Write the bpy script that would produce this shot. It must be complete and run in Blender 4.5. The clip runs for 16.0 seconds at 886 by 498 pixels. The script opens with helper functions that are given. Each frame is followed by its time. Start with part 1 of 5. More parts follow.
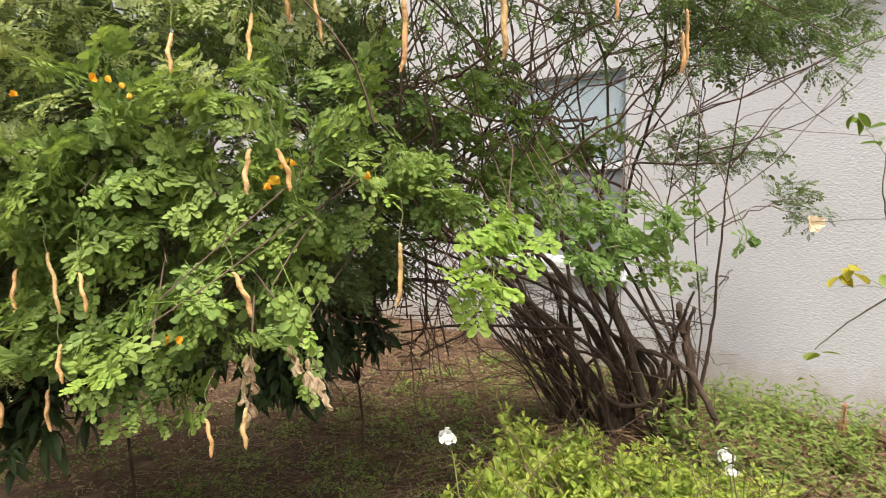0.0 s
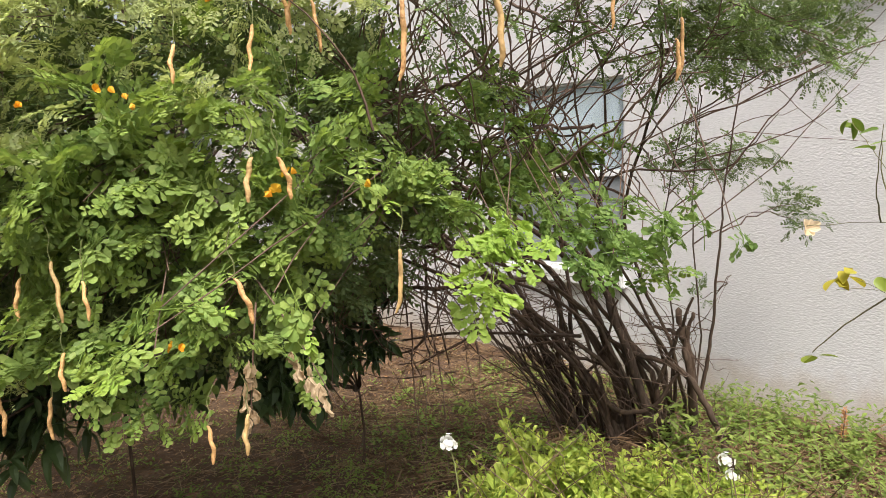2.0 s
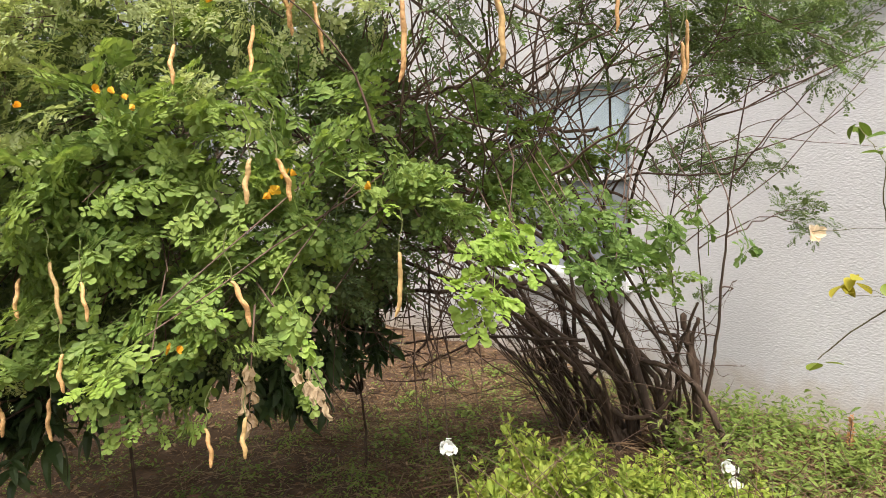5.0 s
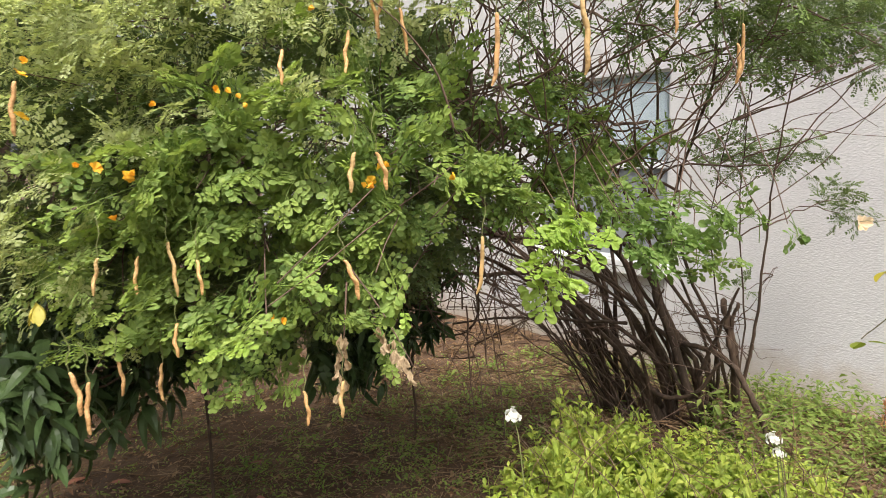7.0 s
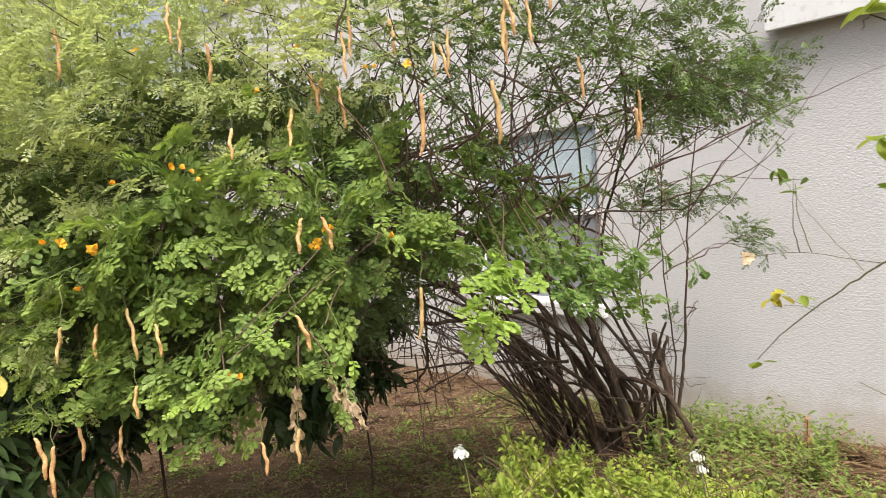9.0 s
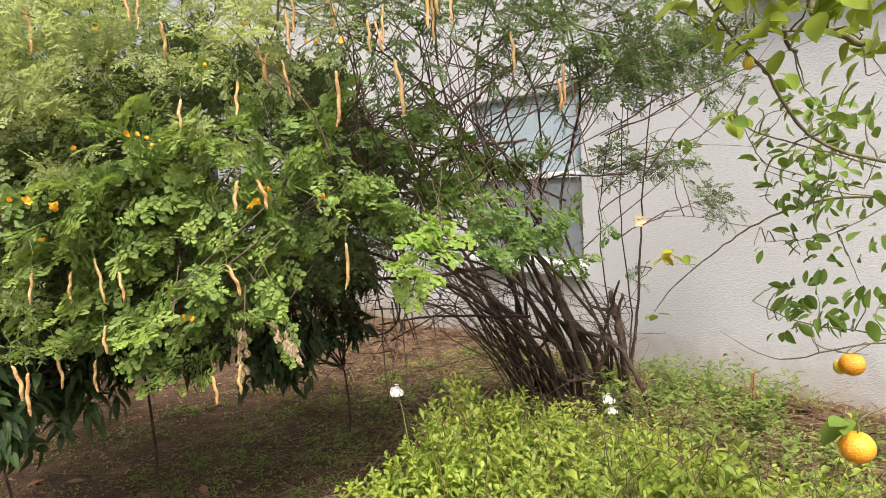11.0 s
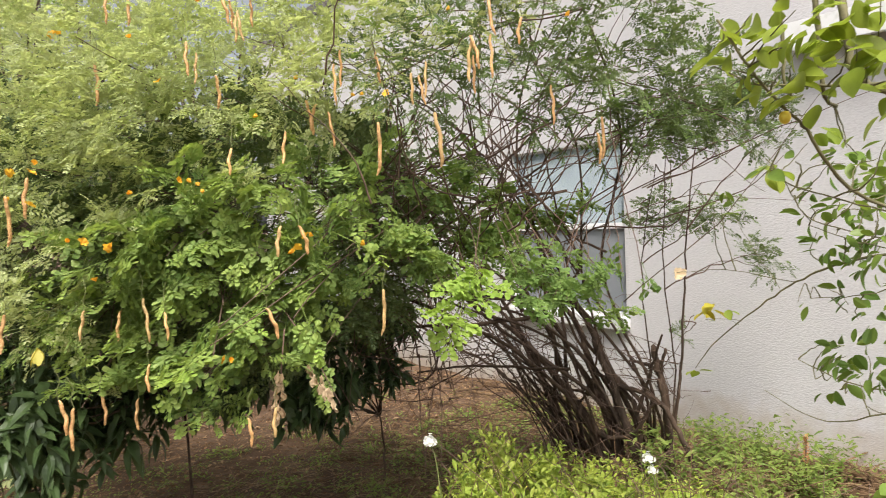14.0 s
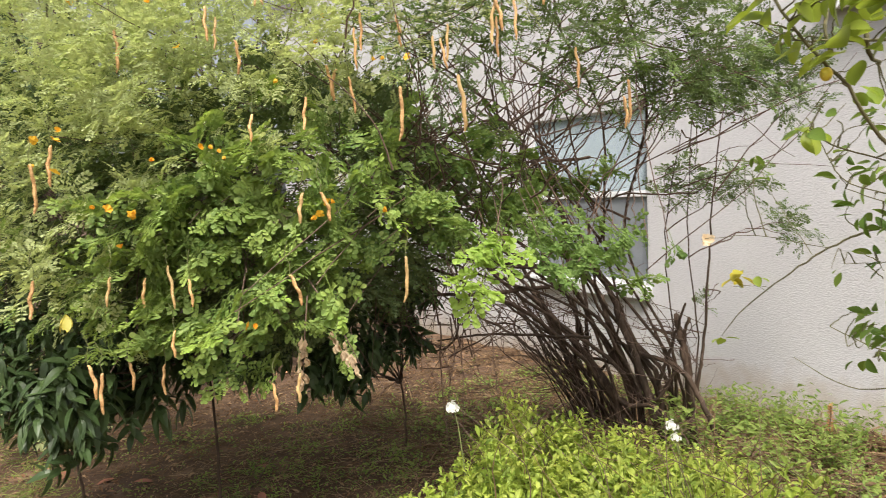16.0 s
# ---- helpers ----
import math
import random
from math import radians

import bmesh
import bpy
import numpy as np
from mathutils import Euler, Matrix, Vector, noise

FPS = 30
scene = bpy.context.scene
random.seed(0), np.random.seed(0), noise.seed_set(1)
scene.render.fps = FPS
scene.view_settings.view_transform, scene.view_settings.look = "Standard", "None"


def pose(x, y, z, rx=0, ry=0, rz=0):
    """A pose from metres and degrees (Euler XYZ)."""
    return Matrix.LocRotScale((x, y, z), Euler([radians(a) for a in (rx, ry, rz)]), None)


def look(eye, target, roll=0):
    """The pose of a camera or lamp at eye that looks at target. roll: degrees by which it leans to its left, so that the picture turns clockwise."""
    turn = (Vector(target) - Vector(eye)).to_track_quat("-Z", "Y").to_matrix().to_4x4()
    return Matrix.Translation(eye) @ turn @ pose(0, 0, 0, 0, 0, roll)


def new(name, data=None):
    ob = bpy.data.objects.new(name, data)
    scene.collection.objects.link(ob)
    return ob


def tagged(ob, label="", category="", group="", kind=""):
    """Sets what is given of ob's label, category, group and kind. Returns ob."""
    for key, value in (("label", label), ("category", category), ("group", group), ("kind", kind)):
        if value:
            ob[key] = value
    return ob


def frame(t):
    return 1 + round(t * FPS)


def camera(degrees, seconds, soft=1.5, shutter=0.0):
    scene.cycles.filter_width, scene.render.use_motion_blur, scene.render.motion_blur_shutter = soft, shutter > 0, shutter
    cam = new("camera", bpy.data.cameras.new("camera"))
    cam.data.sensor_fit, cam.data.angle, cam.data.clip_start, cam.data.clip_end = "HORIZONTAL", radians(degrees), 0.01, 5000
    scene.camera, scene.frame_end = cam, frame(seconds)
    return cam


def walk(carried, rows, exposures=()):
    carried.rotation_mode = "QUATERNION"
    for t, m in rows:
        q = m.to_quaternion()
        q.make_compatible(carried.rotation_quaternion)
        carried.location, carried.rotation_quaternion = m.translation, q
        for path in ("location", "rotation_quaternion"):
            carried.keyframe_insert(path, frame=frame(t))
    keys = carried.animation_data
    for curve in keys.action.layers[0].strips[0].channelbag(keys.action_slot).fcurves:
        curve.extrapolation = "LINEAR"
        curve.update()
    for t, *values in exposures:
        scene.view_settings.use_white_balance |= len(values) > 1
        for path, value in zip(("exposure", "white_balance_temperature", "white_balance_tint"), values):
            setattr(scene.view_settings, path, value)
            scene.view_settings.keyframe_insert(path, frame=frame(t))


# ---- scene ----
cam = camera(69.1, 16.0, 0.6, 0.5)
PATH = [
    (0, (2.573, 0.798, 1.556), (1.118, 2.146, 1.3), -1.5),
    (0.5, (2.581, 0.785, 1.553), (1.095, 2.106, 1.34), -1.4),
    (1, (2.587, 0.78, 1.552), (1.107, 2.107, 1.337), -1.4),
    (1.5, (2.588, 0.786, 1.553), (1.111, 2.116, 1.33), -1.9),
    (2, (2.585, 0.788, 1.551), (1.128, 2.139, 1.323), -1.9),
    (2.5, (2.586, 0.783, 1.549), (1.11, 2.112, 1.316), -1.7),
    (3, (2.59, 0.787, 1.549), (1.112, 2.116, 1.329), -2.0),
    (3.5, (2.589, 0.794, 1.548), (1.13, 2.14, 1.305), -2.4),
    (3.7, (2.587, 0.797, 1.547), (1.142, 2.159, 1.308), -2.0),
    (5.8, (2.58, 0.808, 1.553), (1.079, 2.114, 1.354), -2.2),
    (6, (2.578, 0.801, 1.546), (1.07, 2.099, 1.34), -3.4),
    (6.5, (2.582, 0.724, 1.56), (1.058, 2.006, 1.371), -1.1),
    (7, (2.62, 0.59, 1.571), (1.105, 1.869, 1.308), -1.2),
    (7.5, (2.68, 0.514, 1.565), (1.186, 1.818, 1.302), 0.0),
    (8, (2.712, 0.495, 1.577), (1.246, 1.841, 1.385), 0.1),
    (8.5, (2.729, 0.491, 1.581), (1.267, 1.853, 1.479), -2.1),
    (9, (2.775, 0.495, 1.59), (1.355, 1.9, 1.479), -3.8),
    (9.5, (2.884, 0.531, 1.575), (1.454, 1.923, 1.449), -4.6),
    (10, (3.05, 0.58, 1.574), (1.536, 1.872, 1.381), -3.2),
    (10.2, (3.087, 0.56, 1.589), (1.629, 1.906, 1.34), -2.7),
    (12.3, (3.171, 0.581, 1.581), (1.672, 1.898, 1.453), -3.3),
    (12.5, (3.167, 0.577, 1.581), (1.664, 1.892, 1.477), -2.7),
    (13, (3.175, 0.579, 1.588), (1.628, 1.846, 1.531), -2.3),
    (13.5, (3.176, 0.585, 1.588), (1.653, 1.88, 1.531), -2.5),
    (14, (3.175, 0.573, 1.584), (1.616, 1.822, 1.511), -2.3),
    (14.5, (3.177, 0.562, 1.579), (1.585, 1.769, 1.483), -2.6),
    (15, (3.18, 0.569, 1.571), (1.586, 1.769, 1.436), -2.5),
    (15.5, (3.173, 0.582, 1.569), (1.609, 1.818, 1.407), -3.2),
    (16, (3.152, 0.572, 1.572), (1.559, 1.771, 1.409), -2.5),
]
EXPOSURES = [(0.0, 1.12), (16.0, 1.12)]
walk(cam, [(t, look(eye, target, roll)) for t, eye, target, roll in PATH], exposures=EXPOSURES)

# ---- light ----
world = bpy.data.worlds.new("overcast_sky")
scene.world = world
world.use_nodes = True
wn, wl = world.node_tree.nodes, world.node_tree.links
wn.clear()
sky = wn.new("ShaderNodeTexSky")
sky.sky_type = 'NISHITA'
sky.sun_disc = False
sky.sun_elevation, sky.sun_rotation = radians(60), radians(122)
sky.air_density, sky.dust_density, sky.ozone_density = 1.0, 6.0, 1.0
bg = wn.new("ShaderNodeBackground")
bg.inputs["Strength"].default_value = 0.115
wo = wn.new("ShaderNodeOutputWorld")
grey = wn.new("ShaderNodeRGBToBW")
veil = wn.new("ShaderNodeMix")
veil.data_type = 'RGBA'
veil.inputs[0].default_value = 0.78
wl.new(sky.outputs[0], grey.inputs[0])
wl.new(sky.outputs[0], veil.inputs[6])
wl.new(grey.outputs[0], veil.inputs[7])
wl.new(veil.outputs[2], bg.inputs["Color"])
wl.new(bg.outputs[0], wo.inputs["Surface"])
sun_data = bpy.data.lights.new("sun", 'SUN')
sun_data.energy, sun_data.angle, sun_data.color = 2.55, radians(24), (1.0, 0.94, 0.84)
sun = new("sun", sun_data)
sun.matrix_world = look((4.7, -0.7, 9.7), (0.5, 2.0, 1.0))

# ---- materials ----
def material(name):
    m = bpy.data.materials.new(name)
    m.use_nodes = True
    nt = m.node_tree
    nt.nodes.clear()
    out = nt.nodes.new("ShaderNodeOutputMaterial")
    return m, nt, nt.nodes, nt.links, out


def rgba(c):
    return (c[0], c[1], c[2], 1.0)


def mixcol(nt, fac, a, b, blend='MIX'):
    n = nt.nodes.new("ShaderNodeMix")
    n.data_type, n.blend_type = 'RGBA', blend
    for sock, v in ((n.inputs[0], fac), (n.inputs[6], a), (n.inputs[7], b)):
        if isinstance(v, (int, float)):
            sock.default_value = v
        elif isinstance(v, tuple):
            sock.default_value = rgba(v)
        else:
            nt.links.new(v, sock)
    return n.outputs[2]


def noise_at(nt, scale, detail=4.0, stretch=None, coord="Object"):
    tc = nt.nodes.new("ShaderNodeTexCoord")
    src = tc.outputs[coord]
    if stretch:
        mp = nt.nodes.new("ShaderNodeMapping")
        mp.inputs["Scale"].default_value = stretch
        nt.links.new(src, mp.inputs["Vector"])
        src = mp.outputs[0]
    n = nt.nodes.new("ShaderNodeTexNoise")
    n.inputs["Scale"].default_value, n.inputs["Detail"].default_value = scale, detail
    nt.links.new(src, n.inputs["Vector"])
    return n.outputs[0]


def ramp(nt, fac, lo, hi):
    r = nt.nodes.new("ShaderNodeMapRange")
    r.inputs[1].default_value, r.inputs[2].default_value = lo, hi
    nt.links.new(fac, r.inputs[0])
    return r.outputs[0]


def bumped(nt, bsdf, height, strength, distance):
    b = nt.nodes.new("ShaderNodeBump")
    b.inputs["Strength"].default_value, b.inputs["Distance"].default_value = strength, distance
    nt.links.new(height, b.inputs["Height"])
    nt.links.new(b.outputs[0], bsdf.inputs["Normal"])


def leaf_material(name, a, b, c, rough=0.45, through_amount=0.35, spots=0.0):
    """Two-tone leaf that lets some light through; a, b, c: dark, mean and light tone."""
    m, nt, N, L, out = material(name)
    geo = N.new("ShaderNodeNewGeometry")

    def patches(scale, detail, lo, hi):
        n = N.new("ShaderNodeTexNoise")
        n.inputs["Scale"].default_value, n.inputs["Detail"].default_value = scale, detail
        L.new(geo.outputs["Position"], n.inputs["Vector"])
        return ramp(nt, n.outputs[0], lo, hi)
    col = mixcol(nt, patches(13.0, 1.0, 0.34, 0.66), a, b)
    pw = N.new("ShaderNodeMath")
    pw.operation = 'POWER'
    pw.inputs[1].default_value = 2.0
    L.new(geo.outputs["Random Per Island"], pw.inputs[0])
    part_c = N.new("ShaderNodeMath")
    part_c.operation = 'MULTIPLY'
    part_c.inputs[1].default_value = 0.55
    L.new(pw.outputs[0], part_c.inputs[0])
    col = mixcol(nt, part_c.outputs[0], col, c)
    col = mixcol(nt, patches(2.6, 2.0, 0.42, 0.72), col, mixcol(nt, 0.4, col, c))
    col = mixcol(nt, patches(160.0, 2.0, 0.55, 0.9), col, mixcol(nt, 0.16, col, (0.02, 0.03, 0.01)))
    if spots:
        sp = ramp(nt, noise_at(nt, 60.0, 2.0), 0.66, 0.75)
        mul = N.new("ShaderNodeMath")
        mul.operation = 'MULTIPLY'
        mul.inputs[1].default_value = spots
        L.new(sp, mul.inputs[0])
        col = mixcol(nt, mul.outputs[0], col, (0.25, 0.16, 0.05))
    p = N.new("ShaderNodeBsdfPrincipled")
    p.inputs["Roughness"].default_value = rough
    p.inputs["Specular IOR Level"].default_value = 0.3
    L.new(col, p.inputs["Base Color"])
    t = N.new("ShaderNodeBsdfTranslucent")
    L.new(mixcol(nt, 1.0, col, (1.0, 1.0, 0.68), 'MULTIPLY'), t.inputs["Color"])
    mx = N.new("ShaderNodeMixShader")
    mx.inputs[0].default_value = through_amount
    L.new(p.outputs[0], mx.inputs[1])
    L.new(t.outputs[0], mx.inputs[2])
    L.new(mx.outputs[0], out.inputs["Surface"])
    return m


def surface(name, a, b, scale, rough=0.8, bump=0.0, bump_scale=80.0, stretch=None, third=None, fine=None):
    m, nt, N, L, out = material(name)
    info = N.new("ShaderNodeObjectInfo")
    col = mixcol(nt, ramp(nt, noise_at(nt, scale, 5.0, stretch), 0.3, 0.7), a, b)
    if third:
        col = mixcol(nt, ramp(nt, noise_at(nt, scale * 4.3, 4.0, stretch), 0.52, 0.72), col, third)
    if fine:
        col = mixcol(nt, ramp(nt, noise_at(nt, scale * 19, 3.0), 0.55, 0.7), col, fine)
    rnd = N.new("ShaderNodeMapRange")
    rnd.inputs[3].default_value, rnd.inputs[4].default_value = 0.85, 1.15
    L.new(info.outputs["Random"], rnd.inputs[0])
    hsv = N.new("ShaderNodeHueSaturation")
    L.new(rnd.outputs[0], hsv.inputs["Value"])
    L.new(col, hsv.inputs["Color"])
    p = N.new("ShaderNodeBsdfPrincipled")
    p.inputs["Roughness"].default_value = rough
    L.new(hsv.outputs[0], p.inputs["Base Color"])
    if bump:
        bumped(nt, p, noise_at(nt, bump_scale, 5.0, stretch), bump, 0.01)
    L.new(p.outputs[0], out.inputs["Surface"])
    return m


def stucco_material():
    m, nt, N, L, out = material("stucco")
    p = N.new("ShaderNodeBsdfPrincipled")
    p.inputs["Roughness"].default_value = 0.85
    grime = ramp(nt, noise_at(nt, 0.9, 5.0), 0.35, 0.75)
    col = mixcol(nt, grime, (0.60, 0.585, 0.60), (0.54, 0.525, 0.54))
    fine = ramp(nt, noise_at(nt, 40.0, 4.0, (1, 1, 1.6)), 0.45, 0.8)
    col = mixcol(nt, fine, col, (0.50, 0.49, 0.50))
    # soil splashed up along the foot of the wall
    tc, sep = N.new("ShaderNodeTexCoord"), N.new("ShaderNodeSeparateXYZ")
    L.new(tc.outputs["Object"], sep.inputs[0])
    h = N.new("ShaderNodeMath")
    h.operation = 'MULTIPLY_ADD'
    h.inputs[1].default_value = 0.6
    L.new(noise_at(nt, 7.0, 5.0), h.inputs[0])
    L.new(sep.outputs[2], h.inputs[2])
    splash = N.new("ShaderNodeMapRange")
    splash.inputs[1].default_value, splash.inputs[2].default_value = 0.62, 0.3
    L.new(h.outputs[0], splash.inputs[0])
    col = mixcol(nt, splash.outputs[0], col, (0.44, 0.38, 0.33))
    L.new(col, p.inputs["Base Color"])
    coarse = ramp(nt, noise_at(nt, 72.0, 9.0, (0.8, 1.0, 1.3)), 0.36, 0.68)
    grit = noise_at(nt, 120.0, 4.0, (1.0, 1.0, 1.15))
    both = N.new("ShaderNodeMath")
    both.operation = 'MULTIPLY_ADD'
    both.inputs[1].default_value = 0.35
    L.new(grit, both.inputs[0])
    L.new(coarse, both.inputs[2])
    bumped(nt, p, both.outputs[0], 0.5, 0.0035)
    L.new(p.outputs[0], out.inputs["Surface"])
    return m


def glass_material():
    m, nt, N, L, out = material("window_glass")
    p = N.new("ShaderNodeBsdfPrincipled")
    p.inputs["Base Color"].default_value = (0.86, 0.93, 0.95, 1)
    p.inputs["Roughness"].default_value = 0.02
    p.inputs["Transmission Weight"].default_value = 1.0
    p.inputs["IOR"].default_value = 1.45
    L.new(p.outputs[0], out.inputs["Surface"])
    return m


LEAF = leaf_material("senna_leaf", (0.12, 0.20, 0.05), (0.22, 0.32, 0.085), (0.37, 0.45, 0.135), 0.55, 0.44)
# lightened copy of LEAF: the bright light on the upper crown is in its colour
LEAF_SUNLIT = leaf_material("senna_leaf_sunlit", (0.36, 0.42, 0.19), (0.48, 0.54, 0.255), (0.60, 0.63, 0.34), 0.6, 0.58)
# darker copy of LEAF; inside the crown its colour paints the shade
LEAF_DARK_SHADED = leaf_material("senna_leaf_dark_shaded", (0.075, 0.115, 0.045), (0.14, 0.195, 0.075), (0.23, 0.285, 0.115), 0.55, 0.38)
LEAF_YOUNG = leaf_material("senna_leaf_young", (0.22, 0.36, 0.06), (0.29, 0.425, 0.08), (0.39, 0.495, 0.105), 0.55, 0.45)
LEAF_FRESH = leaf_material("senna_leaf_fresh", (0.10, 0.18, 0.045), (0.16, 0.255, 0.065), (0.245, 0.335, 0.09), 0.55, 0.4)
LEAF_TIP = leaf_material("senna_leaf_tip", (0.18, 0.285, 0.06), (0.27, 0.375, 0.088), (0.40, 0.475, 0.13), 0.55, 0.45)
LEAF_MANGO = leaf_material("mango_leaf", (0.03, 0.052, 0.018), (0.052, 0.088, 0.03), (0.095, 0.14, 0.05), 0.38, 0.18)
LEAF_CITRUS = leaf_material("citrus_leaf", (0.12, 0.21, 0.03), (0.24, 0.34, 0.05), (0.50, 0.52, 0.08), 0.34, 0.5)
LEAF_CITRUS_MATURE = leaf_material("citrus_leaf_mature", (0.07, 0.145, 0.03), (0.14, 0.24, 0.045), (0.32, 0.40, 0.075), 0.36, 0.42)
LEAF_CITRUS_YELLOW = leaf_material("citrus_leaf_yellow", (0.45, 0.38, 0.04), (0.55, 0.42, 0.05), (0.35, 0.4, 0.05), 0.45, 0.4)
LEAF_LIME = leaf_material("plumbago_leaf", (0.13, 0.205, 0.03), (0.31, 0.405, 0.058), (0.54, 0.56, 0.12), 0.5, 0.4, 0.5)
LEAF_WEED = leaf_material("weed_leaf", (0.10, 0.16, 0.03), (0.175, 0.25, 0.05), (0.30, 0.345, 0.085), 0.55, 0.35)
# green washed out so that bright haze is part of the colour
LEAF_FAR_HAZE = leaf_material("far_leaf_haze", (0.30, 0.36, 0.16), (0.41, 0.46, 0.22), (0.53, 0.56, 0.31), 0.6, 0.5)
BARK = surface("bark", (0.034, 0.02, 0.0115), (0.075, 0.045, 0.028), 9.0, 0.85, 0.7, 60.0, (1, 1, 0.35), (0.11, 0.072, 0.05))
TWIG = surface("twig_bark", (0.075, 0.043, 0.03), (0.155, 0.095, 0.068), 14.0, 0.8)
GREEN_TWIG = surface("green_twig", (0.14, 0.17, 0.05), (0.2, 0.2, 0.08), 14.0, 0.7)
CITRUS_BARK = surface("citrus_bark", (0.085, 0.078, 0.036), (0.17, 0.155, 0.075), 20.0, 0.8, 0.4, 70.0)
POD = surface("dry_pod", (0.50, 0.27, 0.10), (0.62, 0.38, 0.17), 30.0, 0.6, 0.5, 120.0, None, (0.38, 0.19, 0.07))
POD_GREEN = surface("ripening_pod", (0.46, 0.29, 0.11), (0.56, 0.38, 0.17), 30.0, 0.6, 0.5, 120.0)
PETAL = leaf_material("orange_petal", (0.80, 0.33, 0.02), (0.85, 0.45, 0.03), (0.85, 0.6, 0.08), 0.5, 0.35)
WHITE_PETAL = leaf_material("white_petal", (0.78, 0.78, 0.80), (0.84, 0.84, 0.85), (0.9, 0.9, 0.9), 0.6, 0.35)
PEACH = leaf_material("faded_petal", (0.75, 0.55, 0.33), (0.8, 0.66, 0.48), (0.82, 0.72, 0.6), 0.6, 0.35)
DRY_LEAF = leaf_material("dried_leaf", (0.30, 0.19, 0.10), (0.46, 0.33, 0.19), (0.62, 0.50, 0.35), 0.7, 0.3)
LITTER = leaf_material("leaf_litter", (0.06, 0.028, 0.014), (0.2, 0.1, 0.05), (0.5, 0.35, 0.21), 0.85, 0.1)
STRAW = leaf_material("straw", (0.075, 0.04, 0.02), (0.15, 0.086, 0.044), (0.34, 0.235, 0.13), 0.8, 0.1)
SOIL = surface("soil", (0.05, 0.026, 0.014), (0.095, 0.052, 0.027), 1.3, 0.95, 0.9, 55.0, None, (0.155, 0.094, 0.054), (0.068, 0.04, 0.025))
STUCCO = stucco_material()
WHITE_PAINT = surface("white_paint", (0.76, 0.76, 0.77), (0.70, 0.70, 0.71), 6.0, 0.5, 0.1, 30.0, None, (0.62, 0.61, 0.60))
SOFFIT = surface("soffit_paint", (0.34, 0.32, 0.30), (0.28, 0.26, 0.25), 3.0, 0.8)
ROOF = surface("roof_shingle", (0.12, 0.11, 0.11), (0.19, 0.18, 0.17), 5.0, 0.9, 0.5, 40.0)
GLASS = glass_material()
BLIND = surface("window_blind", (0.53, 0.56, 0.61), (0.48, 0.51, 0.56), 2.0, 0.6)
SCREEN = surface("insect_screen", (0.20, 0.215, 0.24), (0.25, 0.265, 0.29), 3.0, 0.6, 0.3, 500.0)
ROOM = surface("room_paint", (0.5, 0.5, 0.5), (0.45, 0.45, 0.46), 2.0, 0.9)
ORANGE_SKIN = surface("orange_skin", (0.80, 0.30, 0.02), (0.85, 0.38, 0.03), 25.0, 0.4, 0.4, 220.0)
YELLOW_SKIN = surface("citrus_yellow", (0.75, 0.50, 0.03), (0.62, 0.52, 0.06), 25.0, 0.4, 0.3, 200.0)
RUST = leaf_material("rusty_dry_bract", (0.36, 0.16, 0.07), (0.48, 0.22, 0.09), (0.58, 0.34, 0.18), 0.8, 0.2)

# ---- mesh helpers ----
rng = np.random.default_rng(11)


def mesh_from(name, verts, faces, mat, smooth=False):
    me = bpy.data.meshes.new(name)
    me.from_pydata([tuple(v) for v in verts] if not isinstance(verts, np.ndarray) else verts.tolist(), [],
                   faces.tolist() if isinstance(faces, np.ndarray) else faces)
    me.materials.append(mat)
    if smooth:
        me.polygons.foreach_set("use_smooth", [True] * len(me.polygons))
    me.update()
    return me


def tri_mesh(name, V, F, mat, smooth=False):
    """Large triangle mesh straight from arrays."""
    me = bpy.data.meshes.new(name)
    me.vertices.add(len(V))
    me.vertices.foreach_set("co", np.ascontiguousarray(V, dtype=np.float32).ravel())
    me.loops.add(F.size)
    me.loops.foreach_set("vertex_index", np.ascontiguousarray(F, dtype=np.int32).ravel())
    me.polygons.add(len(F))
    me.polygons.foreach_set("loop_start", np.arange(0, F.size, 3, dtype=np.int32))
    me.polygons.foreach_set("use_smooth", np.full(len(F), smooth))
    me.materials.append(mat)
    me.update(calc_edges=True)
    me.validate()
    return me


def part(name, me, parent, label="", kind=""):
    ob = new(name, me)
    ob.parent = parent
    return tagged(ob, label, kind=kind)


def thing(name, at, label, category, group="", kind=""):
    ob = new(name)
    ob.location = at
    ob.empty_display_size = 0.1
    return tagged(ob, label, category, group, kind)


def box(bm, x0, y0, z0, x1, y1, z1, bevel=0.0):
    r = bmesh.ops.create_cube(bm, size=1.0, matrix=Matrix.Translation(((x0 + x1) / 2, (y0 + y1) / 2, (z0 + z1) / 2)) @ Matrix.Diagonal((x1 - x0, y1 - y0, z1 - z0, 1)))
    if bevel:
        es = {e for v in r["verts"] for e in v.link_edges}
        bmesh.ops.bevel(bm, geom=list(es), offset=bevel, segments=2, affect='EDGES')


def bm_mesh(name, bm, mat, smooth=False):
    me = bpy.data.meshes.new(name)
    bm.to_mesh(me)
    bm.free()
    me.materials.append(mat)
    if smooth:
        me.polygons.foreach_set("use_smooth", [True] * len(me.polygons))
    return me


